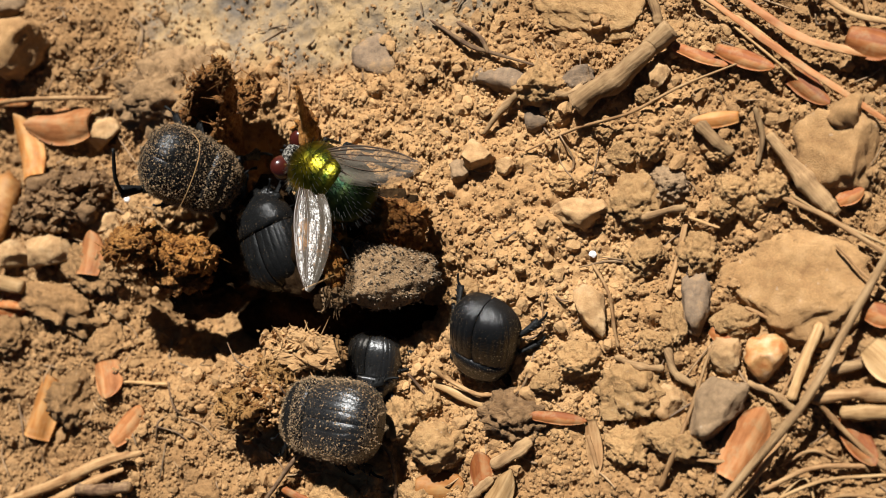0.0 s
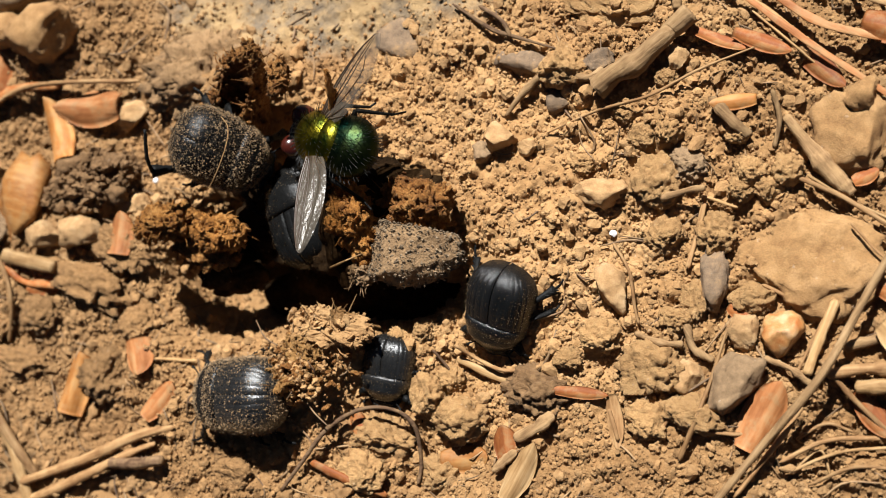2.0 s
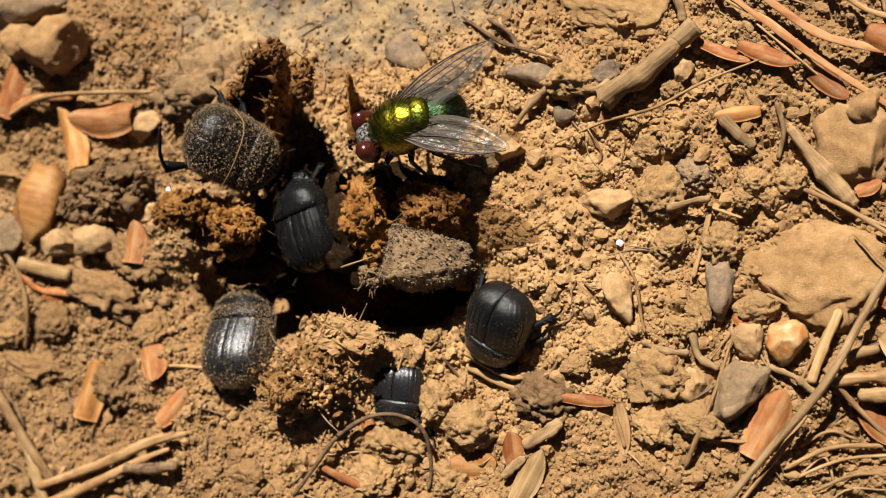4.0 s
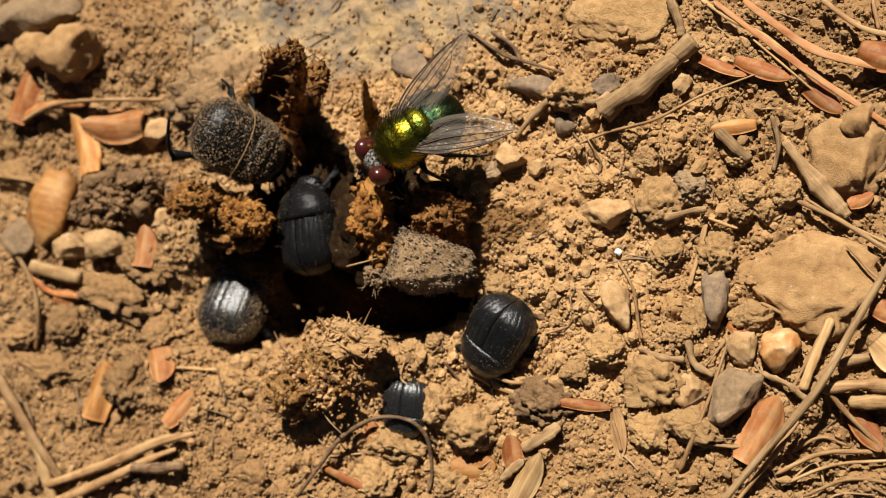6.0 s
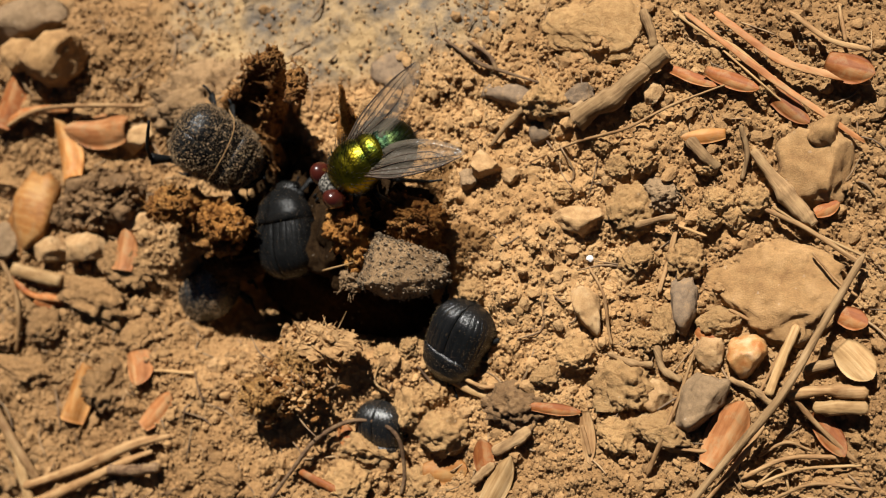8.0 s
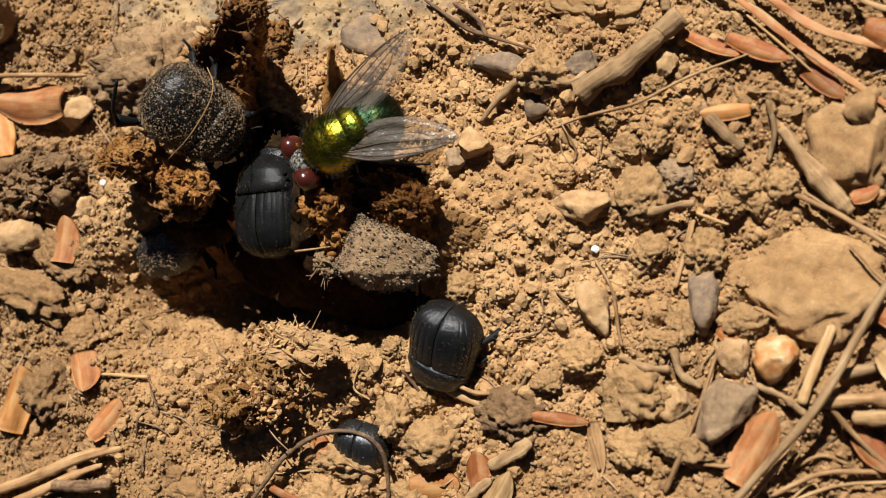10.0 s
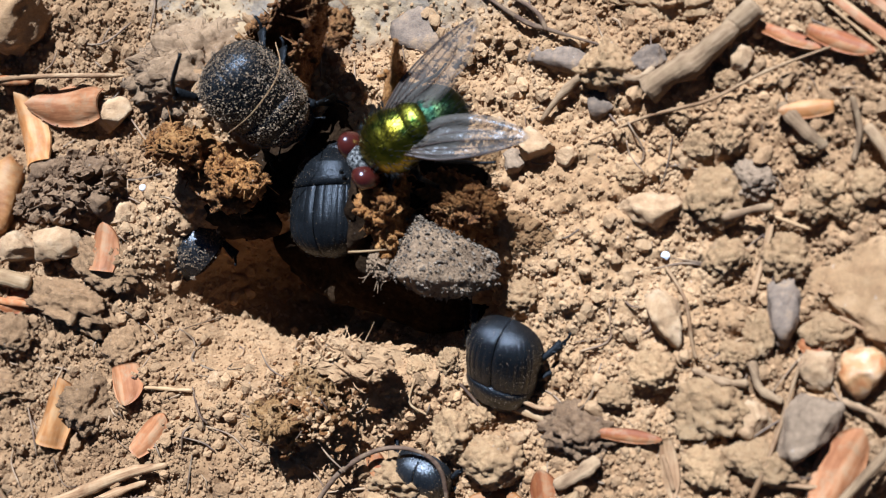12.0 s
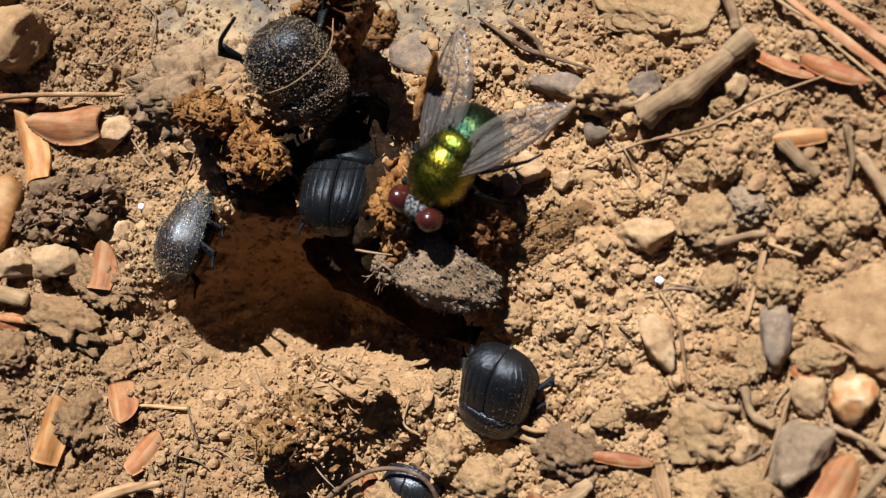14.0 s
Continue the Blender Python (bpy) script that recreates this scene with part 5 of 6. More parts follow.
def crumbly(x, y, z, sx, sy, sz, seed, count, low=0.25, high=1.1, turn=0, lean=(0, 0), fibre=0.12):
    """A loose clump: a small core thick with crumbs and a few fibres sticking out."""
    r = np.random.default_rng(seed)
    bits = [rock(sx * 0.86, sy * 0.86, sz * 0.86, seed, 4, 5, 0.34, 3.2)]
    for _ in range(count):
        way = r.normal(size=3)
        way /= np.linalg.norm(way)
        bulge = 0.92 + 0.34 * float(fractal(way[None] * 1.7, seed + 5, 3)[0])
        p = way * (sx / 2, sy / 2, sz / 2) * bulge
        s = low + (high - low) * r.random() ** 2.6
        bits.append(moved(rock(s * 1.25, s * 0.9, s * 0.7, int(r.integers(1e6)), 2, 8, 0.42, 2.4), *p, *r.uniform(0, 360, 3)))
        if r.random() < fibre:
            d = (way * 0.5 + r.normal(size=3) * 0.5) * r.uniform(0.4, 1.1)
            bits.append(tube([p - d, p + r.normal(size=3) * 0.12, p + d], [0.03, 0.05, 0.02], 5, 7))
    return moved(joined(bits), x - PIVOT[0], y - PIVOT[1], z, *lean, turn)


def torn(x, y, z, sx, sy, sz, seed, turn=0, lean=(0, 0), flakes=160, fibre=50, big=0.55):
    """A ragged clod of pressed fibres: a pitted core, flakes lifting off it and fibres sticking out."""
    r = np.random.default_rng(seed)
    way = BALLS[5][0]
    bulge = 0.84 + 0.34 * fractal(way * 1.5 + seed, seed, 3) - 0.22 * abs(fractal(way * 4.2 + seed, seed + 7, 3)) + 0.07 * fractal(way * 12.0, seed + 3, 3, 0.7)
    size = np.array((sx / 2, sy / 2, sz / 2))
    core = way * bulge[:, None] * size
    bits = [(core, BALLS[5][1])]
    for _ in range(int(1.6 * flakes)):
        k = int(r.integers(len(core)))
        s = 0.13 + big * r.random() ** 3.0
        bits.append(moved(rock(s * 1.5, s * 1.0, s * 0.5, int(r.integers(1e6)), 2, 5, 0.42, 2.2), *(core[k] * r.uniform(0.95, 1.08)), *r.uniform(0, 360, 3)))
    for _ in range(fibre):
        p = core[int(r.integers(len(core)))]
        d = (p / (np.linalg.norm(p) + 1e-6) * 0.5 + r.normal(size=3) * 0.45) * r.uniform(0.4, 1.2)
        bits.append(tube([p - d * 0.6, p + r.normal(size=3) * 0.14, p + d], [0.035, 0.05, 0.018], 5, 7))
    return moved(joined(bits), x - PIVOT[0], y - PIVOT[1], z, *lean, turn)


def crust_wall():
    """A thin curved wall of dung, torn along its rim and leaning over the hollow."""
    rim = spline([(-14.9, 8.4, 3.8), (-14.1, 9.7, 5.0), (-12.4, 10.6, 6.5), (-10.8, 11.3, 7.6), (-8.2, 11.6, 9.0), (-8.2, 10.4, 8.0), (-10.4, 8.6, 5.8), (-11.4, 6.2, 3.8), (-11.4, 4.4, 2.2)], 110)
    foot = spline([(-15.2, 7.8, -1.5), (-14.6, 8.8, -1.5), (-13.6, 9.4, -1.5), (-12.7, 9.7, -1.5), (-12.9, 9.5, -1.5), (-12.8, 8.7, -1.5), (-12.8, 7.4, -1.5), (-12.6, 5.4, -1.5), (-12.4, 4.0, -1.5)], 110)
    along = np.linspace(0, 1, 110)
    ragged = 1 + 0.10 * fractal(np.stack([along * 22, 0 * along, 0 * along], -1), 51, 4, 0.7)
    middle = np.array((-12.2, 6.0, 0.0))
    grid = []
    for k in range(110):
        for v in np.linspace(0, 1, 34):
            grid.append(foot[k] + (rim[k] - foot[k]) * v * ragged[k])
    inner = np.array(grid)
    out = inner - middle
    out[:, 2] = 0.0
    out /= np.linalg.norm(out, axis=1)[:, None]
    inner = inner + out * (0.34 * fractal(inner * 0.7, 52, 4, 0.6) + 0.16 * fractal(inner * 2.6, 53, 3, 0.7))[:, None]
    thick = 0.4 + 0.3 * np.tile(np.linspace(1, 0, 34), 110)
    outer = inner + out * thick[:, None] + out * (0.2 * fractal(inner * 1.4, 54, 3))[:, None]
    n = len(inner)
    faces = [[i * 34 + j, (i + 1) * 34 + j, (i + 1) * 34 + j + 1, i * 34 + j + 1] for i in range(109) for j in range(33)]
    edge = [i * 34 + 33 for i in range(110)] + [109 * 34 + j for j in range(32, -1, -1)]
    faces = faces + [[n + a for a in f[::-1]] for f in faces] + [[edge[k], edge[k + 1], n + edge[k + 1], n + edge[k]] for k in range(len(edge) - 1)]
    faces += [[j, j + 1, n + j + 1, n + j] for j in range(33)]
    r = np.random.default_rng(55)
    bits = [(np.vstack([inner, outer]), faces)]
    for _ in range(620):  # crumbs and torn flakes along the rim
        k, v = int(r.integers(110)), 1 - 0.45 * r.random() ** 2.2
        p = foot[k] + (rim[k] - foot[k]) * v * ragged[k] + r.normal(size=3) * 0.24 + (0, 0.15, 0)
        s = 0.12 + 0.5 * r.random() ** 3.4
        bits.append(moved(rock(s * 1.4, s, s * 0.7, int(r.integers(1e6)), 2, 5, 0.42, 2.2), *p, *r.uniform(0, 360, 3)))
    for _ in range(70):
        k = int(r.integers(110))
        p, d = rim[k] + r.normal(size=3) * 0.2, r.normal(size=3) * 0.5
        bits.append(tube([p - d * 0.5, p + r.normal(size=3) * 0.12, p + d], [0.035, 0.05, 0.018], 5, 7))
    verts, faces = joined(bits)
    return verts - (*PIVOT, 0), faces


def dung():
    top = thing("dung_lump", "torn lump of fibrous orange-brown dung over the hollow", "dung")
    part("crust", crust_wall(), DUNG, top, "ragged upright crust torn open on one side")
    part("flap", torn(-6.7, 9.5, 7.9, 1.5, 2.9, 1.5, 34, -12, (0, 10), 90, 14, 0.5), DUNG, top, "torn flap hanging from the crust")
    part("clump", torn(-17.7, 2.0, 4.8, 5.0, 3.1, 3.4, 41, -10, (0, 0), 260, 70), DUNG_FRESH, top, "orange-brown fibrous clump")
    part("clump", torn(-14.0, 0.9, 4.6, 4.8, 2.9, 3.2, 42, -22, (0, 0), 240, 60), DUNG_FRESH, top, "orange-brown fibrous clump")
    part("clump", torn(-16.0, 0.2, 2.6, 6.0, 3.4, 3.2, 40, -12, (0, 0), 160, 30), DUNG, top, "brown fibrous clump")
    # the cores below are coloured near-black to stand for shade inside the lump
    part("core", clump(-15.2, -1.2, 0.6, 4.8, 3.4, 3.6, 48, 0, rough=0.3), DUNG_SHADE, top, "near-black core, deep shade put into its colour")
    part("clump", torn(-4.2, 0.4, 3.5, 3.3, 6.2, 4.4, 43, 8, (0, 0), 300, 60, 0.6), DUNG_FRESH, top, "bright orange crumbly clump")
    part("core", clump(-10.9, 2.6, 0.0, 10.0, 7.0, 4.0, 44, -10, rough=0.3), DUNG_SHADE, top, "near-black core, deep shade put into its colour")
    part("core", clump(-3.6, 1.8, 0.6, 8.0, 5.6, 3.6, 47, 0, rough=0.3), DUNG_SHADE, top)
    # added core closing a sunlit gap, so the shade there stays black
    part("core", clump(-6.4, 0.2, 0.8, 4.4, 6.4, 4.8, 37, 0, rough=0.3), DUNG_SHADE, top)
    part("ridge", torn(-0.1, 1.3, 2.4, 5.4, 4.2, 4.2, 39, -24, (0, 0), 220, 40, 0.7), DUNG, top, "dark crumbly ridge behind the crusted ball")
    ball = rock(7.8, 5.4, 5.4, 45, 5, 12, 0.08, 4.0, 0.66, (0.52, 0.84))
    v = ball[0].copy()
    v[:, 1:] *= (0.94 - 0.22 * np.clip(v[:, 0] / 3.9, -1, 1))[:, None]  # it narrows to one end
    ball = moved((v, ball[1]), -1.0 - PIVOT[0], -1.7 - PIVOT[1], 2.5, 16, 8, -8)
    crusted = part("crusted_ball", ball, DUNG_CRUST, top, "grey-brown sand-crusted dung ball")
    tagged(part("sand_grain", grit([ball], 4200, 0.035, 0.13, 77), GRIT_DARK, crusted, "sand grains pressed into the crust", False), kind="stuff")
    part("lip", torn(-4.0, -2.9, 3.0, 2.0, 1.5, 1.5, 38, -30, (0, 0), 90, 16, 0.4), DUNG_CRUST, top, "torn grey lip of the crust")
    r = np.random.default_rng(46)
    foot, waist, tip = np.array((-4.4, 6.0, 3.2)), np.array((-3.7, 7.4, 6.0)), np.array((-2.8, 9.0, 8.9))
    aside = np.array((*PIVOT, 0))
    bits = [tube([foot - aside, waist - aside, tip - aside], [1.0, 1.15, 0.8, 0.1], 14, 30, 0.6, 46, 0.4)]
    for _ in range(130):
        h = r.random()
        p = (foot + (waist - foot) * 2 * h if h < 0.5 else waist + (tip - waist) * (2 * h - 1)) - aside + r.normal(size=3) * (0.6, 0.25, 0.25) * (1.1 - h)
        s = 0.16 + 0.55 * r.random() ** 2 * (1.1 - h)
        bits.append(moved(rock(s * 1.3, s, s * 0.7, int(r.integers(1e6)), 2, 5, 0.4, 2.2), *p, *r.uniform(0, 360, 3)))
    part("splinter", joined(bits), DUNG_FRESH, top, "pointed splinter of dung standing upright")
    # added fill on the hollow's floor; its near-black colour stands for shade
    part("core", clump(-7.6, -2.6, -6.4, 17.0, 8.0, 7.0, 49, -6, rough=0.2), DUNG_SHADE, top, "added near-black fill for the shade in the hollow")
    part("straw_bit", tube([(-5.6 - 3.0, -2.5 + 3.0, 4.3), (-4.4 - 3.0, -2.3 + 3.0, 4.7), (-3.0 - 3.0, -2.0 + 3.0, 4.9)], [0.08, 0.07, 0.03], 6, 12), PALE, top, "pale thread of straw")
    return top


dung_lump = dung()


def spoil():
    """The loose heap of dung and soil pushed out of the hollow."""
    heap = thing("spoil_heap", "loose heap of brown dung crumbs and soil", "dung heap")
    bx, by = -8.2, -10.4
    base = base_at(bx, by)
    heap.matrix_world = pose(bx * MM, by * MM, base * MM)
    ox, oy = PIVOT
    part("clump", torn(ox - 1.3, oy - 0.7, 0.9, 4.6, 3.0, 2.8, 61, 8, (0, 0), 300, 24, 0.6), SPOIL, heap, "orange-brown crumbly dung", False)
    part("clump", torn(ox + 0.5, oy + 0.9, 0.7, 4.2, 3.0, 2.6, 62, -20, (0, 0), 280, 30, 0.6), SPOIL, heap, "brown crumbly dung", False)
    part("fibrous_pat", torn(ox + 2.0, oy + 3.2, 0.6, 7.0, 2.8, 2.2, 63, -12, (0, 0), 300, 60, 0.6), CRUMB, heap, "pale dusty pat of torn fibres", False)
    r = np.random.default_rng(9)
    crumbs, fibres_torn = [], []
    for _ in range(420):
        x, y = r.normal(0, 1.7), r.normal(0.3, 1.2)
        s = 0.15 + 0.6 * r.random() ** 2.4
        z = 0.2 + 1.7 * math.exp(-(x * x / 9 + y * y / 4)) + 0.1
        crumbs.append(moved(rock(s * 1.3, s * 0.8, s * 0.7, int(r.integers(1e6)), 2, 8, 0.3, 2.0), x, y, z, *r.uniform(0, 360, 3)))
        if r.random() < 0.05:
            way = r.normal(size=3) * (0.6, 0.6, 0.25)
            p = np.array((x, y, z + 0.15))
            fibres_torn.append(tube([p - way, p + r.normal(size=3) * 0.15, p + way], [0.03, 0.06, 0.03], 5, 7))
    tagged(part("crumb_layer", joined(crumbs[:200]), DUNG, heap, "orange-brown dung crumbs", False), kind="stuff")
    tagged(part("soil_layer", joined(crumbs[200:]), CRUMB, heap, "ochre soil crumbs", False), kind="stuff")
    tagged(part("fibre_tangle", joined(fibres_torn), FIBRE, heap, "short torn plant fibres"), kind="stuff")
    return heap


spoil()


def dust_heap():
    """The fuzzy heap of fine dust that the beetles threw up behind the dung."""
    heap = thing("dust_heap", "soft heap of fine brown dust behind the dung", "dust heap")
    heap.matrix_world = pose(-18.4 * MM, 10.6 * MM, 1.6 * MM)
    part("mound", moved(rock(8.8, 5.8, 5.0, 71, 5, 0, 0.20, 4.0, 0.72), 0, 0, 0, 0, 0, 14), DUST, heap)
    r = np.random.default_rng(12)
    hairs = []
    for _ in range(220):
        way = r.normal(size=3)
        way[2] = abs(way[2])
        way /= np.linalg.norm(way)
        p = way * (4.2, 2.8, 2.4)
        d = way * 0.3 + r.normal(size=3) * 0.45
        hairs.append(tube([p - d * 0.5, p + way * 0.15, p + d], [0.012, 0.016, 0.006], 5, 7))
    tagged(part("fibre_fuzz", joined(hairs), FIBRE, heap, "fine dusty plant fibres"), kind="stuff")
    return heap


dust_heap()


def dark_clod():
    clod = thing("dark_clod", "dark brown crumbly clod full of holes", "soil clod")
    clod.matrix_world = pose(-26.92 * MM, 2.94 * MM, (base_at(-26.92, 2.94) + 0.6) * MM)
    part("crumbly_core", crumbly(*PIVOT, 0, 7.65, 4.59, 3.78, 81, 620, 0.2, 1.1, 15, (0, 0), 0.05), DARK, clod, "", False)
    for k, (dx, dy, s) in enumerate(((-2.1, 1.3, 1.5), (1.9, 1.5, 1.3), (2.5, -0.9, 1.6), (-0.6, -1.7, 1.4), (-2.7, -0.9, 1.2))):
        part("lump", moved(rock(s * 1.3, s, s, 90 + k, 3, 6, 0.3, 2.4), dx, dy, 0.5), DARK, clod)
    return clod


dark_clod()
plant_hair = new("plant_hair", solid("plant_hair", *tube([(-1.6, 2.4, 1.6), (0.0, 1.3, 2.9), (0.3, 0, 3.3), (-0.6, -2.0, 3.0), (-2.6, -3.6, 1.6)], [0.03, 0.035, 0.035, 0.02], 5, 26), PALE))
tagged(plant_hair, "fine pale plant hair lying over the beetle", "plant hair")


# ---- everything that moves ----
def motions():
    def key(ob, rows):
        walk(ob, [(t, pose(x * MM, y * MM, z * MM, rx, ry, rz)) for t, x, y, z, rx, ry, rz in rows])

    key(dung_lump, [
        (0.0, 3, -3, 0.0, 0, 0, 7.5),
        (2.0, 3, -3, 0.0, 0, 0, 7),
        (3.2, 3, -3, 0.0, 0, 0, 6.5),
        (4.3, 3, -3, 0.0, 0, 0, 1),
        (5.3, 3, -3, 0.0, 0, 0, -2),
        (6.0, 3, -3, 0.0, 0, 0, 0),
        (8.2, 3, -3, 0.0, 0, 0, 0),
        (9.2, 3, -3, 0.0, 0, 0, -3),
        (10.3, 3, -3, 0.0, 0, 0, -6),
        (11.0, 3, -3, 0.0, 0, 0, -7),
        (12.0, 3, -3, 0.0, 0, 0, -8.5),
        (12.5, 3, -3, 0.0, 0, 0, -7),
        (13.0, 3, -3, 0.0, 0, 0, -6.5),
        (13.5, 3.1, -3, 0.0, 0, 0, -12.5),
        (14.0, 3.2, -3, 0.0, 0, 0, -18),
    ])
    key(beetle_a, [
        (0.00, -14.70, 4.45, 4.16, 0, 42, -24),
        (1.00, -14.87, 4.50, 4.16, 0, 42, -24),
        (2.00, -14.70, 4.59, 4.16, 0, 42, -24),
        (3.20, -14.78, 4.53, 4.16, 0, 42, -25),
        (5.30, -14.62, 7.42, 4.16, 0, 42, -32),
        (6.00, -15.00, 6.55, 4.16, 0, 42, -32),
        (7.00, -14.78, 6.60, 4.16, 0, 42, -32),
        (8.20, -15.05, 6.52, 4.16, 0, 42, -34),
        (10.30, -12.96, 7.53, 4.16, 0, 42, -42),
        (11.00, -12.55, 8.07, 4.16, 0, 42, -46),
        (12.00, -11.97, 8.57, 4.16, 0, 42, -50),
        (12.50, -12.49, 7.91, 4.16, 0, 42, -48),
        (13.00, -12.40, 7.68, 4.16, 0, 42, -48),
        (13.50, -10.38, 9.53, 4.16, 0, 42, -58),
        (14.00, -8.95, 11.30, 4.16, 0, 42, -68),
    ])
    key(beetle_b, [
        (0.00, -9.44, 0.58, 0.21, -14, -14, 114),
        (1.00, -9.38, 0.59, 0.21, -14, -14, 114),
        (2.00, -9.42, 0.65, 0.21, -14, -14, 114),
        (3.20, -9.62, 0.70, 0.21, -14, -14, 114),
        (5.30, -10.06, 1.48, 0.17, -10, -14, 100),
        (6.00, -10.09, 1.10, 0.17, -10, -14, 99),
        (7.00, -10.04, 1.12, 0.17, -10, -14, 99),
        (8.20, -10.11, 1.20, 0.17, -10, -14, 99),
        (10.30, -8.56, 2.01, 0.15, -6, -10, 94),
        (11.00, -8.39, 1.90, 0.15, -6, -8, 93),
        (12.00, -8.11, 2.29, 0.15, -4, -2, 93),
        (12.50, -8.37, 1.83, 0.15, -4, 0, 93),
        (13.00, -8.73, 2.04, 0.15, -4, 0, 93),
        (13.50, -8.24, 3.07, 0.14, 8, 10, 93),
        (14.00, -7.67, 4.19, 0.15, 14, 18, 90),
    ])
    key(beetle_c, [
        (0.00, 5.87, -5.65, -0.02, 0, 34, 248),
        (0.50, 5.85, -5.47, -0.02, 0, 26, 245),
        (1.00, 5.14, -5.44, 0.2, 0, 8, 246),
        (1.50, 5.18, -5.61, 0.3, 0, 4, 254),
        (2.00, 5.22, -5.35, -0.05, 0, 22, 250),
        (2.50, 5.02, -5.40, 0.00, 0, 34, 248),
        (3.20, 4.86, -5.52, 0.00, 0, 34, 246),
        (5.30, 4.28, -6.58, -0.6, 0, 12, 236),
        (6.00, 4.16, -6.58, -0.7, 0, 12, 236),
        (6.50, 3.45, -6.60, -0.9, 0, 12, 238),
        (7.50, 3.14, -6.79, -1.0, 0, 12, 240),
        (8.20, 3.07, -6.57, -1.1, 0, 12, 242),
        (10.30, 3.16, -6.67, -0.77, 0, 26, 250),
        (11.00, 3.09, -6.44, -0.74, 0, 28, 252),
        (12.00, 3.10, -6.77, -0.74, 0, 30, 252),
        (12.50, 3.24, -6.96, -0.74, 0, 34, 252),
        (13.50, 3.33, -7.17, -0.77, 0, 28, 248),
        (14.00, 3.07, -7.25, -0.80, 0, 24, 248),
    ])
    key(beetle_d, [
        (0.00, -3.94, -11.53, 1.08, 0, 4, 174),
        (0.50, -6.23, -11.68, 1.08, 0, 4, 186),
        (1.00, -8.30, -11.70, 1.28, 0, 4, 190),
        (1.50, -10.65, -12.22, 1.28, 0, 4, 184),
        (2.00, -12.64, -12.02, 1.28, 0, 4, 182),
        (2.50, -13.34, -10.36, 1.28, 0, 4, 165),
        (2.80, -14.65, -9.49, 1.00, 0, 12, 140),
        (3.20, -14.84, -8.5, 0.60, 0, 20, 98),
        (4.20, -15.23, -7.78, -0.94, 0, 14, 95),
        (5.30, -15.38, -6.31, -1.27, 0, 14, 86),
        (5.50, -16.43, -4.99, -2.45, 0, 14, 84),
        (6.00, -17.80, -4.35, -3.01, 0, 14, 84),
        (6.50, -19.47, -3.85, -3.18, 0, 14, 88),
        (7.00, -20.49, -3.55, -3.18, 0, 14, 92),
        (7.50, -20.79, -3.55, -3.01, 0.00, 18.00, 105.00),
        (8.20, -19.34, -2.07, -5.25, 0, 22, 110),
        (10.30, -18.76, -0.48, -4.55, 0, 36, 100),
        (11.00, -19.30, -0.48, -4.55, -12, 36, 98),
        (12.00, -19.00, -0.01, -4.52, -30, 38, 95),
        (12.50, -19.01, -0.25, -4.19, -35, 40, 90),
        (13.00, -18.98, -0.68, -3.72, -40, 44, 85),
        (13.50, -18.53, 1.10, -1.50, -50, 24, 88),
        (14.00, -17.30, 1.62, -1.00, -50, 22, 88),
    ])
    key(beetle_e, [
        (0.00, -2.11, -8.17, -0.4, 0, 4, 262),
        (1.00, -2.55, -9.40, -0.5, 0, 0, 265),
        (1.50, -2.76, -9.56, -0.5, 0, 0, 262),
        (2.00, -2.84, -9.89, -0.5, 0, 0, 262),
        (2.50, -2.93, -10.53, -0.8, 0, -4, 268),
        (3.20, -2.93, -10.95, -0.9, 0, -6, 268),
        (5.30, -3.02, -11.60, -1.2, 0, -4, 266),
        (6.00, -2.60, -11.88, -1.3, 0, -2, 266),
        (6.50, -2.95, -12.02, -1.4, 0, 0, 266),
        (7.50, -2.65, -12.69, -1.31, 0, 16, 262),
        (8.20, -2.50, -12.78, -1.40, 0, 24, 262),
        (10.30, -2.47, -13.44, -1.60, 0, 30, 256),
        (11.00, -2.37, -13.50, -1.69, 0, 40, 256),
        (12.50, -2.06, -13.79, -1.78, 0, 42, 256),
        (14.00, -2.54, -13.29, -1.96, 0, 44, 256),
    ])
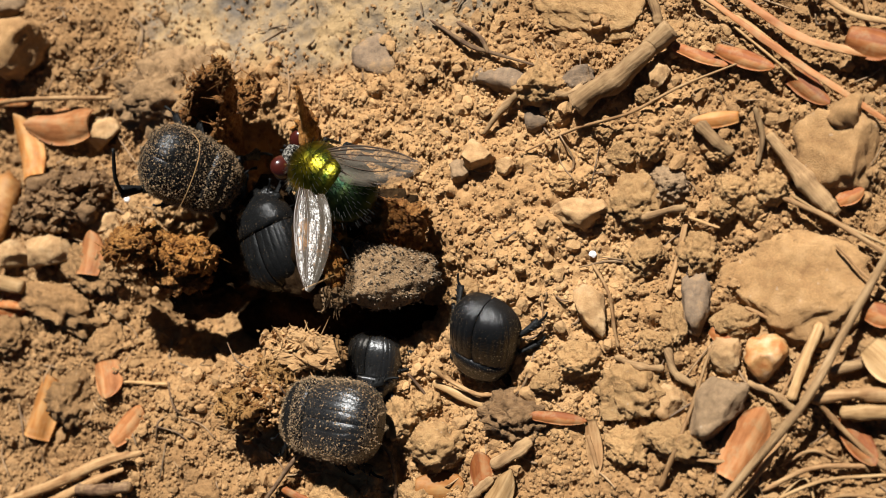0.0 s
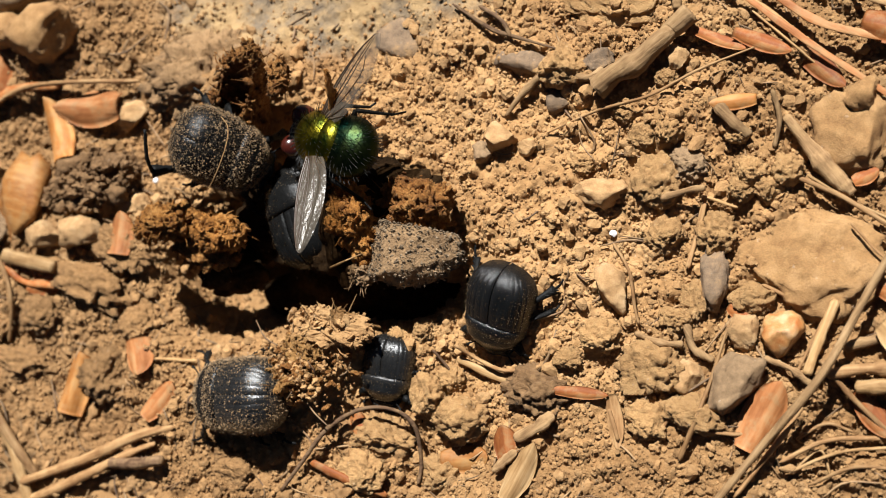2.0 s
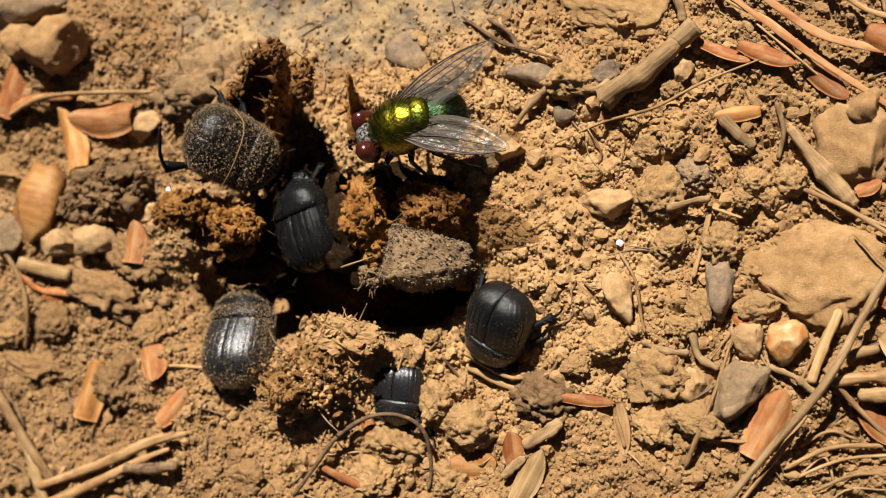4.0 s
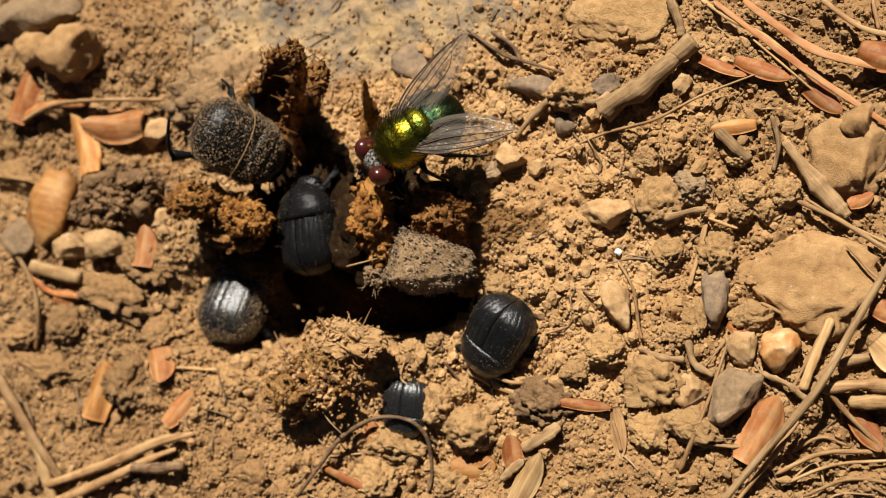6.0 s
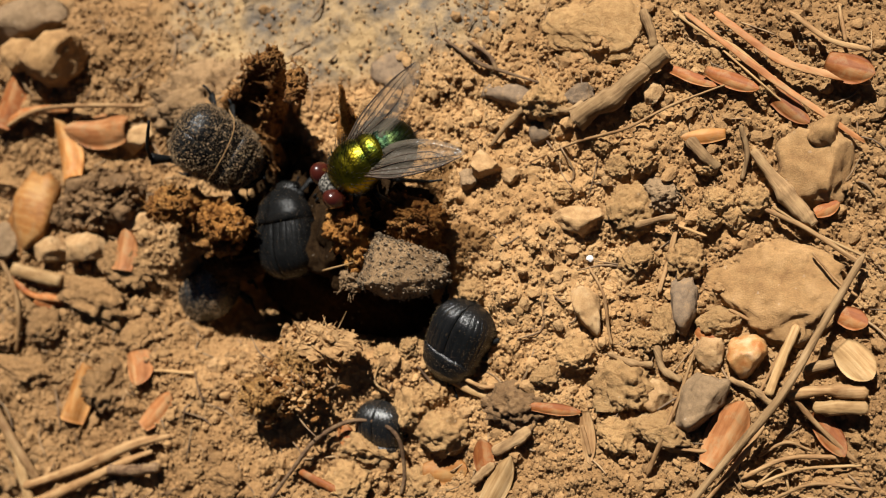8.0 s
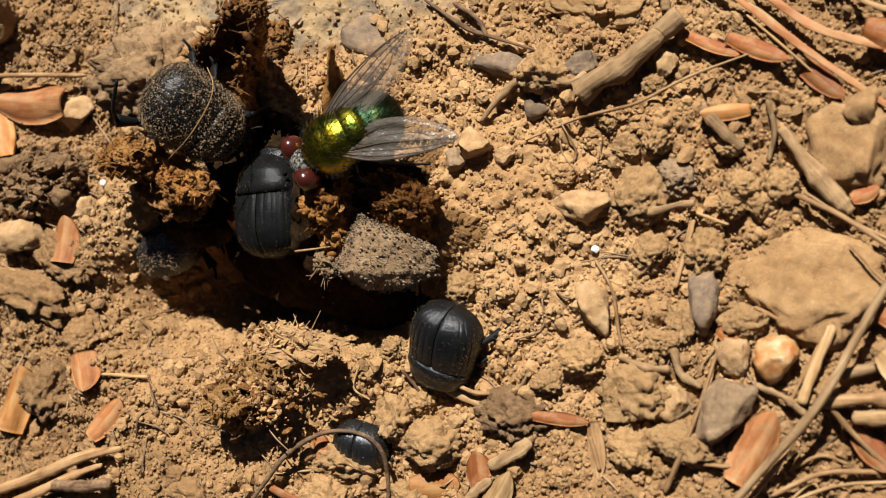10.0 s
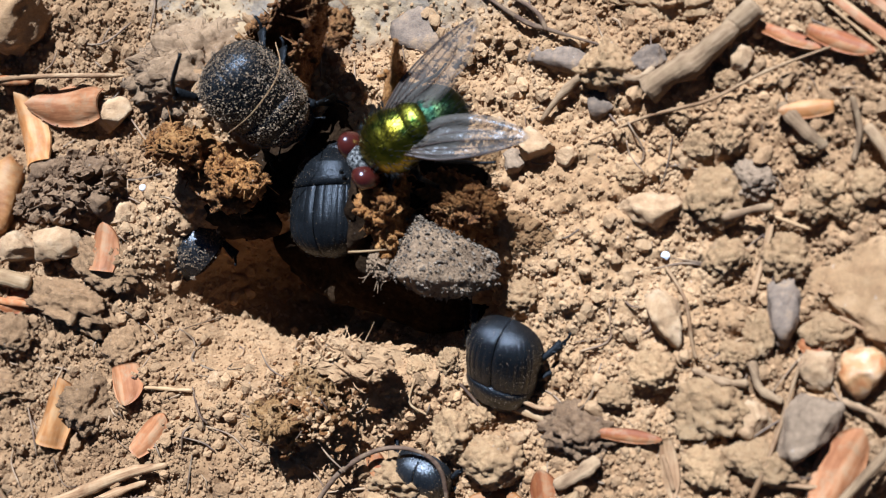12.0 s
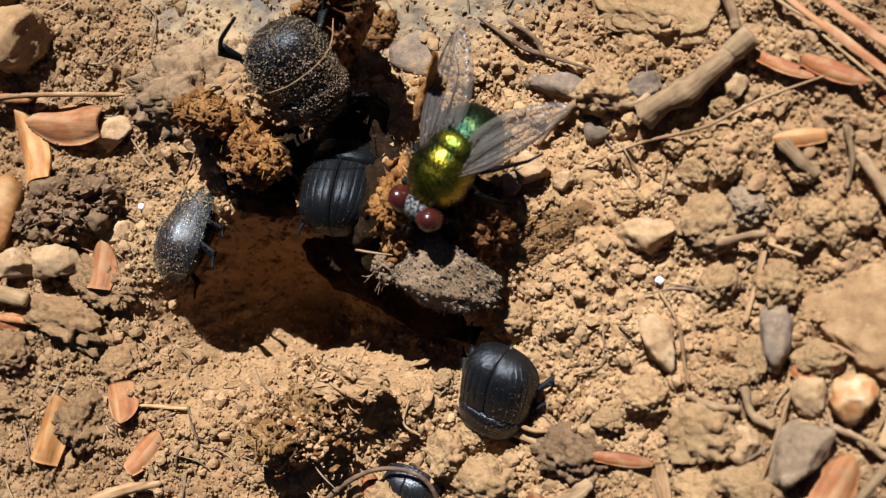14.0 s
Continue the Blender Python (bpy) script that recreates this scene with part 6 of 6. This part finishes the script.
    key(green_fly, [
        (0.00, -4.18, 3.58, 5.90, 8, 14, 150),
        (0.25, -3.71, 3.71, 6.00, 4, 12, 158),
        (0.50, -3.04, 4.40, 6.00, 0, 12, 163),
        (0.80, -4.22, 4.67, 5.80, 0, 18, 158),
        (1.00, -5.25, 4.82, 5.40, 0, 24, 152),
        (1.50, -5.26, 4.72, 5.40, 0, 24, 152),
        (2.00, -6.14, 4.74, 5.40, 0, 24, 162),
        (2.30, -3.37, 5.88, 6.00, 24, 12, 158),
        (2.50, 0.09, 6.06, 5.80, 24, 2, 152),
        (2.80, -2.04, 5.83, 5.80, 24, 0, 178),
        (3.00, -1.66, 5.80, 5.80, 24, 0, 183),
        (3.20, -1.75, 5.74, 5.80, 24, 0, 186),
        (4.30, -0.80, 6.00, 6.20, 0, 2, 198),
        (5.30, -0.80, 5.54, 6.40, 0, 4, 209),
        (6.00, -0.92, 5.48, 6.40, 0, 4, 214),
        (6.50, -0.54, 5.29, 6.40, 0, 4, 215),
        (7.00, -0.60, 5.50, 6.40, 0, 4, 215),
        (7.50, -1.97, 4.53, 6.20, 0, 4, 214),
        (8.20, -2.72, 4.33, 6.00, 0, 4, 214),
        (9.20, -2.28, 4.32, 6.00, 0, 4, 212),
        (10.30, -2.52, 4.62, 6.00, 0, 4, 210),
        (10.50, -2.49, 4.46, 6.00, 0, 4, 210),
        (11.00, -2.35, 4.87, 6.00, 0, 4, 209),
        (11.50, -2.27, 4.85, 6.00, 0, 4, 209),
        (12.00, -2.07, 4.89, 6.00, 0, 4, 209),
        (12.30, -1.43, 4.17, 6.00, 0, 4, 208),
        (12.50, -1.68, 3.44, 6.00, 0, 4, 207),
        (13.00, -1.84, 3.42, 6.00, 0, 4, 207),
        (13.50, -0.89, 3.23, 6.00, 0, 4, 220),
        (13.70, 0.67, 3.59, 6.00, 0, 4, 230),
        (14.00, 0.95, 4.26, 6.00, 0, 4, 236),
    ])
    key(right_wing, [
        (0.00, -0.55, -1.25, 0.95, 0, -2, 20),
        (0.50, -0.55, -1.25, 0.95, 0, 0, 25),
        (1.00, -0.55, -1.25, 0.95, 0, 4, 42),
        (1.50, -0.55, -1.25, 0.95, 0, 4, 42),
        (2.00, -0.55, -1.25, 0.95, 0, 8, 54),
        (2.35, -0.55, -1.25, 0.95, 0, 2, 20),
        (3.00, -0.55, -1.25, 0.95, 0, -2, 16),
        (5.30, -0.55, -1.25, 0.95, 0, -4, 15),
        (10.30, -0.55, -1.25, 0.95, 0, -4, 15),
        (14.00, -0.55, -1.25, 0.95, 0, -4, 20),
    ])
    key(left_wing, [
        (0.00, -0.55, 1.25, 0.95, 0, -2, -44),
        (0.50, -0.55, 1.25, 0.95, 0, 0, -28),
        (1.00, -0.55, 1.25, 0.95, 0, 4, -46),
        (1.50, -0.55, 1.25, 0.95, 0, 4, -46),
        (2.00, -0.55, 1.25, 0.95, 0, 8, -58),
        (2.35, -0.55, 1.25, 0.95, 0, 2, -22),
        (3.00, -0.55, 1.25, 0.95, 0, -2, -22),
        (5.30, -0.55, 1.25, 0.95, 0, -4, -26),
        (10.30, -0.55, 1.25, 0.95, 0, -4, -24),
        (14.00, -0.55, 1.25, 0.95, 0, -4, -26),
    ])
    key(flying_fly, [
        (0.00, -85.44, 9.63, 30.00, 0, 0, 60),
        (12.30, -69.15, 0.14, 30.00, 0, 0, 60),
        (12.50, -25.60, -2.70, 20.00, 0, 0, 60),
        (12.60, -16.73, 3.56, 18.00, 0, 0, 65),
        (12.70, -7.17, 13.20, 18.00, 0, 0, 40),
        (12.80, 2.78, 18.35, 18.00, 0, 0, 10),
        (12.90, 12.48, 15.28, 18.00, 0, 0, 30),
        (13.00, -5.50, 48.31, 22.00, 0, 0, 100),
        (13.10, -29.10, 2.15, 20.00, 0, 0, 180),
        (13.20, -12.75, -5.38, 18.00, 0, 0, 240),
        (13.30, -7.62, -1.29, 17.00, 0, 0, 300),
        (13.40, 1.00, 15.58, 18.00, 0, 0, 350),
        (13.50, 7.50, 53.70, 20.00, 0, 0, 20),
        (13.70, 17.44, 16.86, 18.00, 0, 0, 340),
        (14.00, 40.74, 14.47, 24.00, 0, 0, 340),
    ])
    key(plant_hair, [
        (0.00, -11.43, 3.85, 5.40, 0, 0, 0),
        (3.20, -11.54, 3.95, 5.40, 0, 0, 0),
        (5.30, -10.97, 6.70, 5.40, 0, 0, -6),
        (6.00, -11.32, 5.85, 5.40, 0, 0, -6),
        (8.20, -11.34, 5.79, 5.40, 0, 0, -8),
        (10.30, -9.52, 6.75, 5.40, 0, 0, -14),
        (12.00, -8.70, 7.75, 5.40, 0, 0, -20),
        (12.50, -9.20, 7.10, 5.40, 0, 0, -18),
        (13.00, -9.11, 6.75, 5.40, 0, 0, -18),
        (13.50, -7.21, 8.49, 5.40, 0, 0, -28),
        (14.00, -5.92, 10.19, 5.40, 0, 0, -36),
    ])


motions()
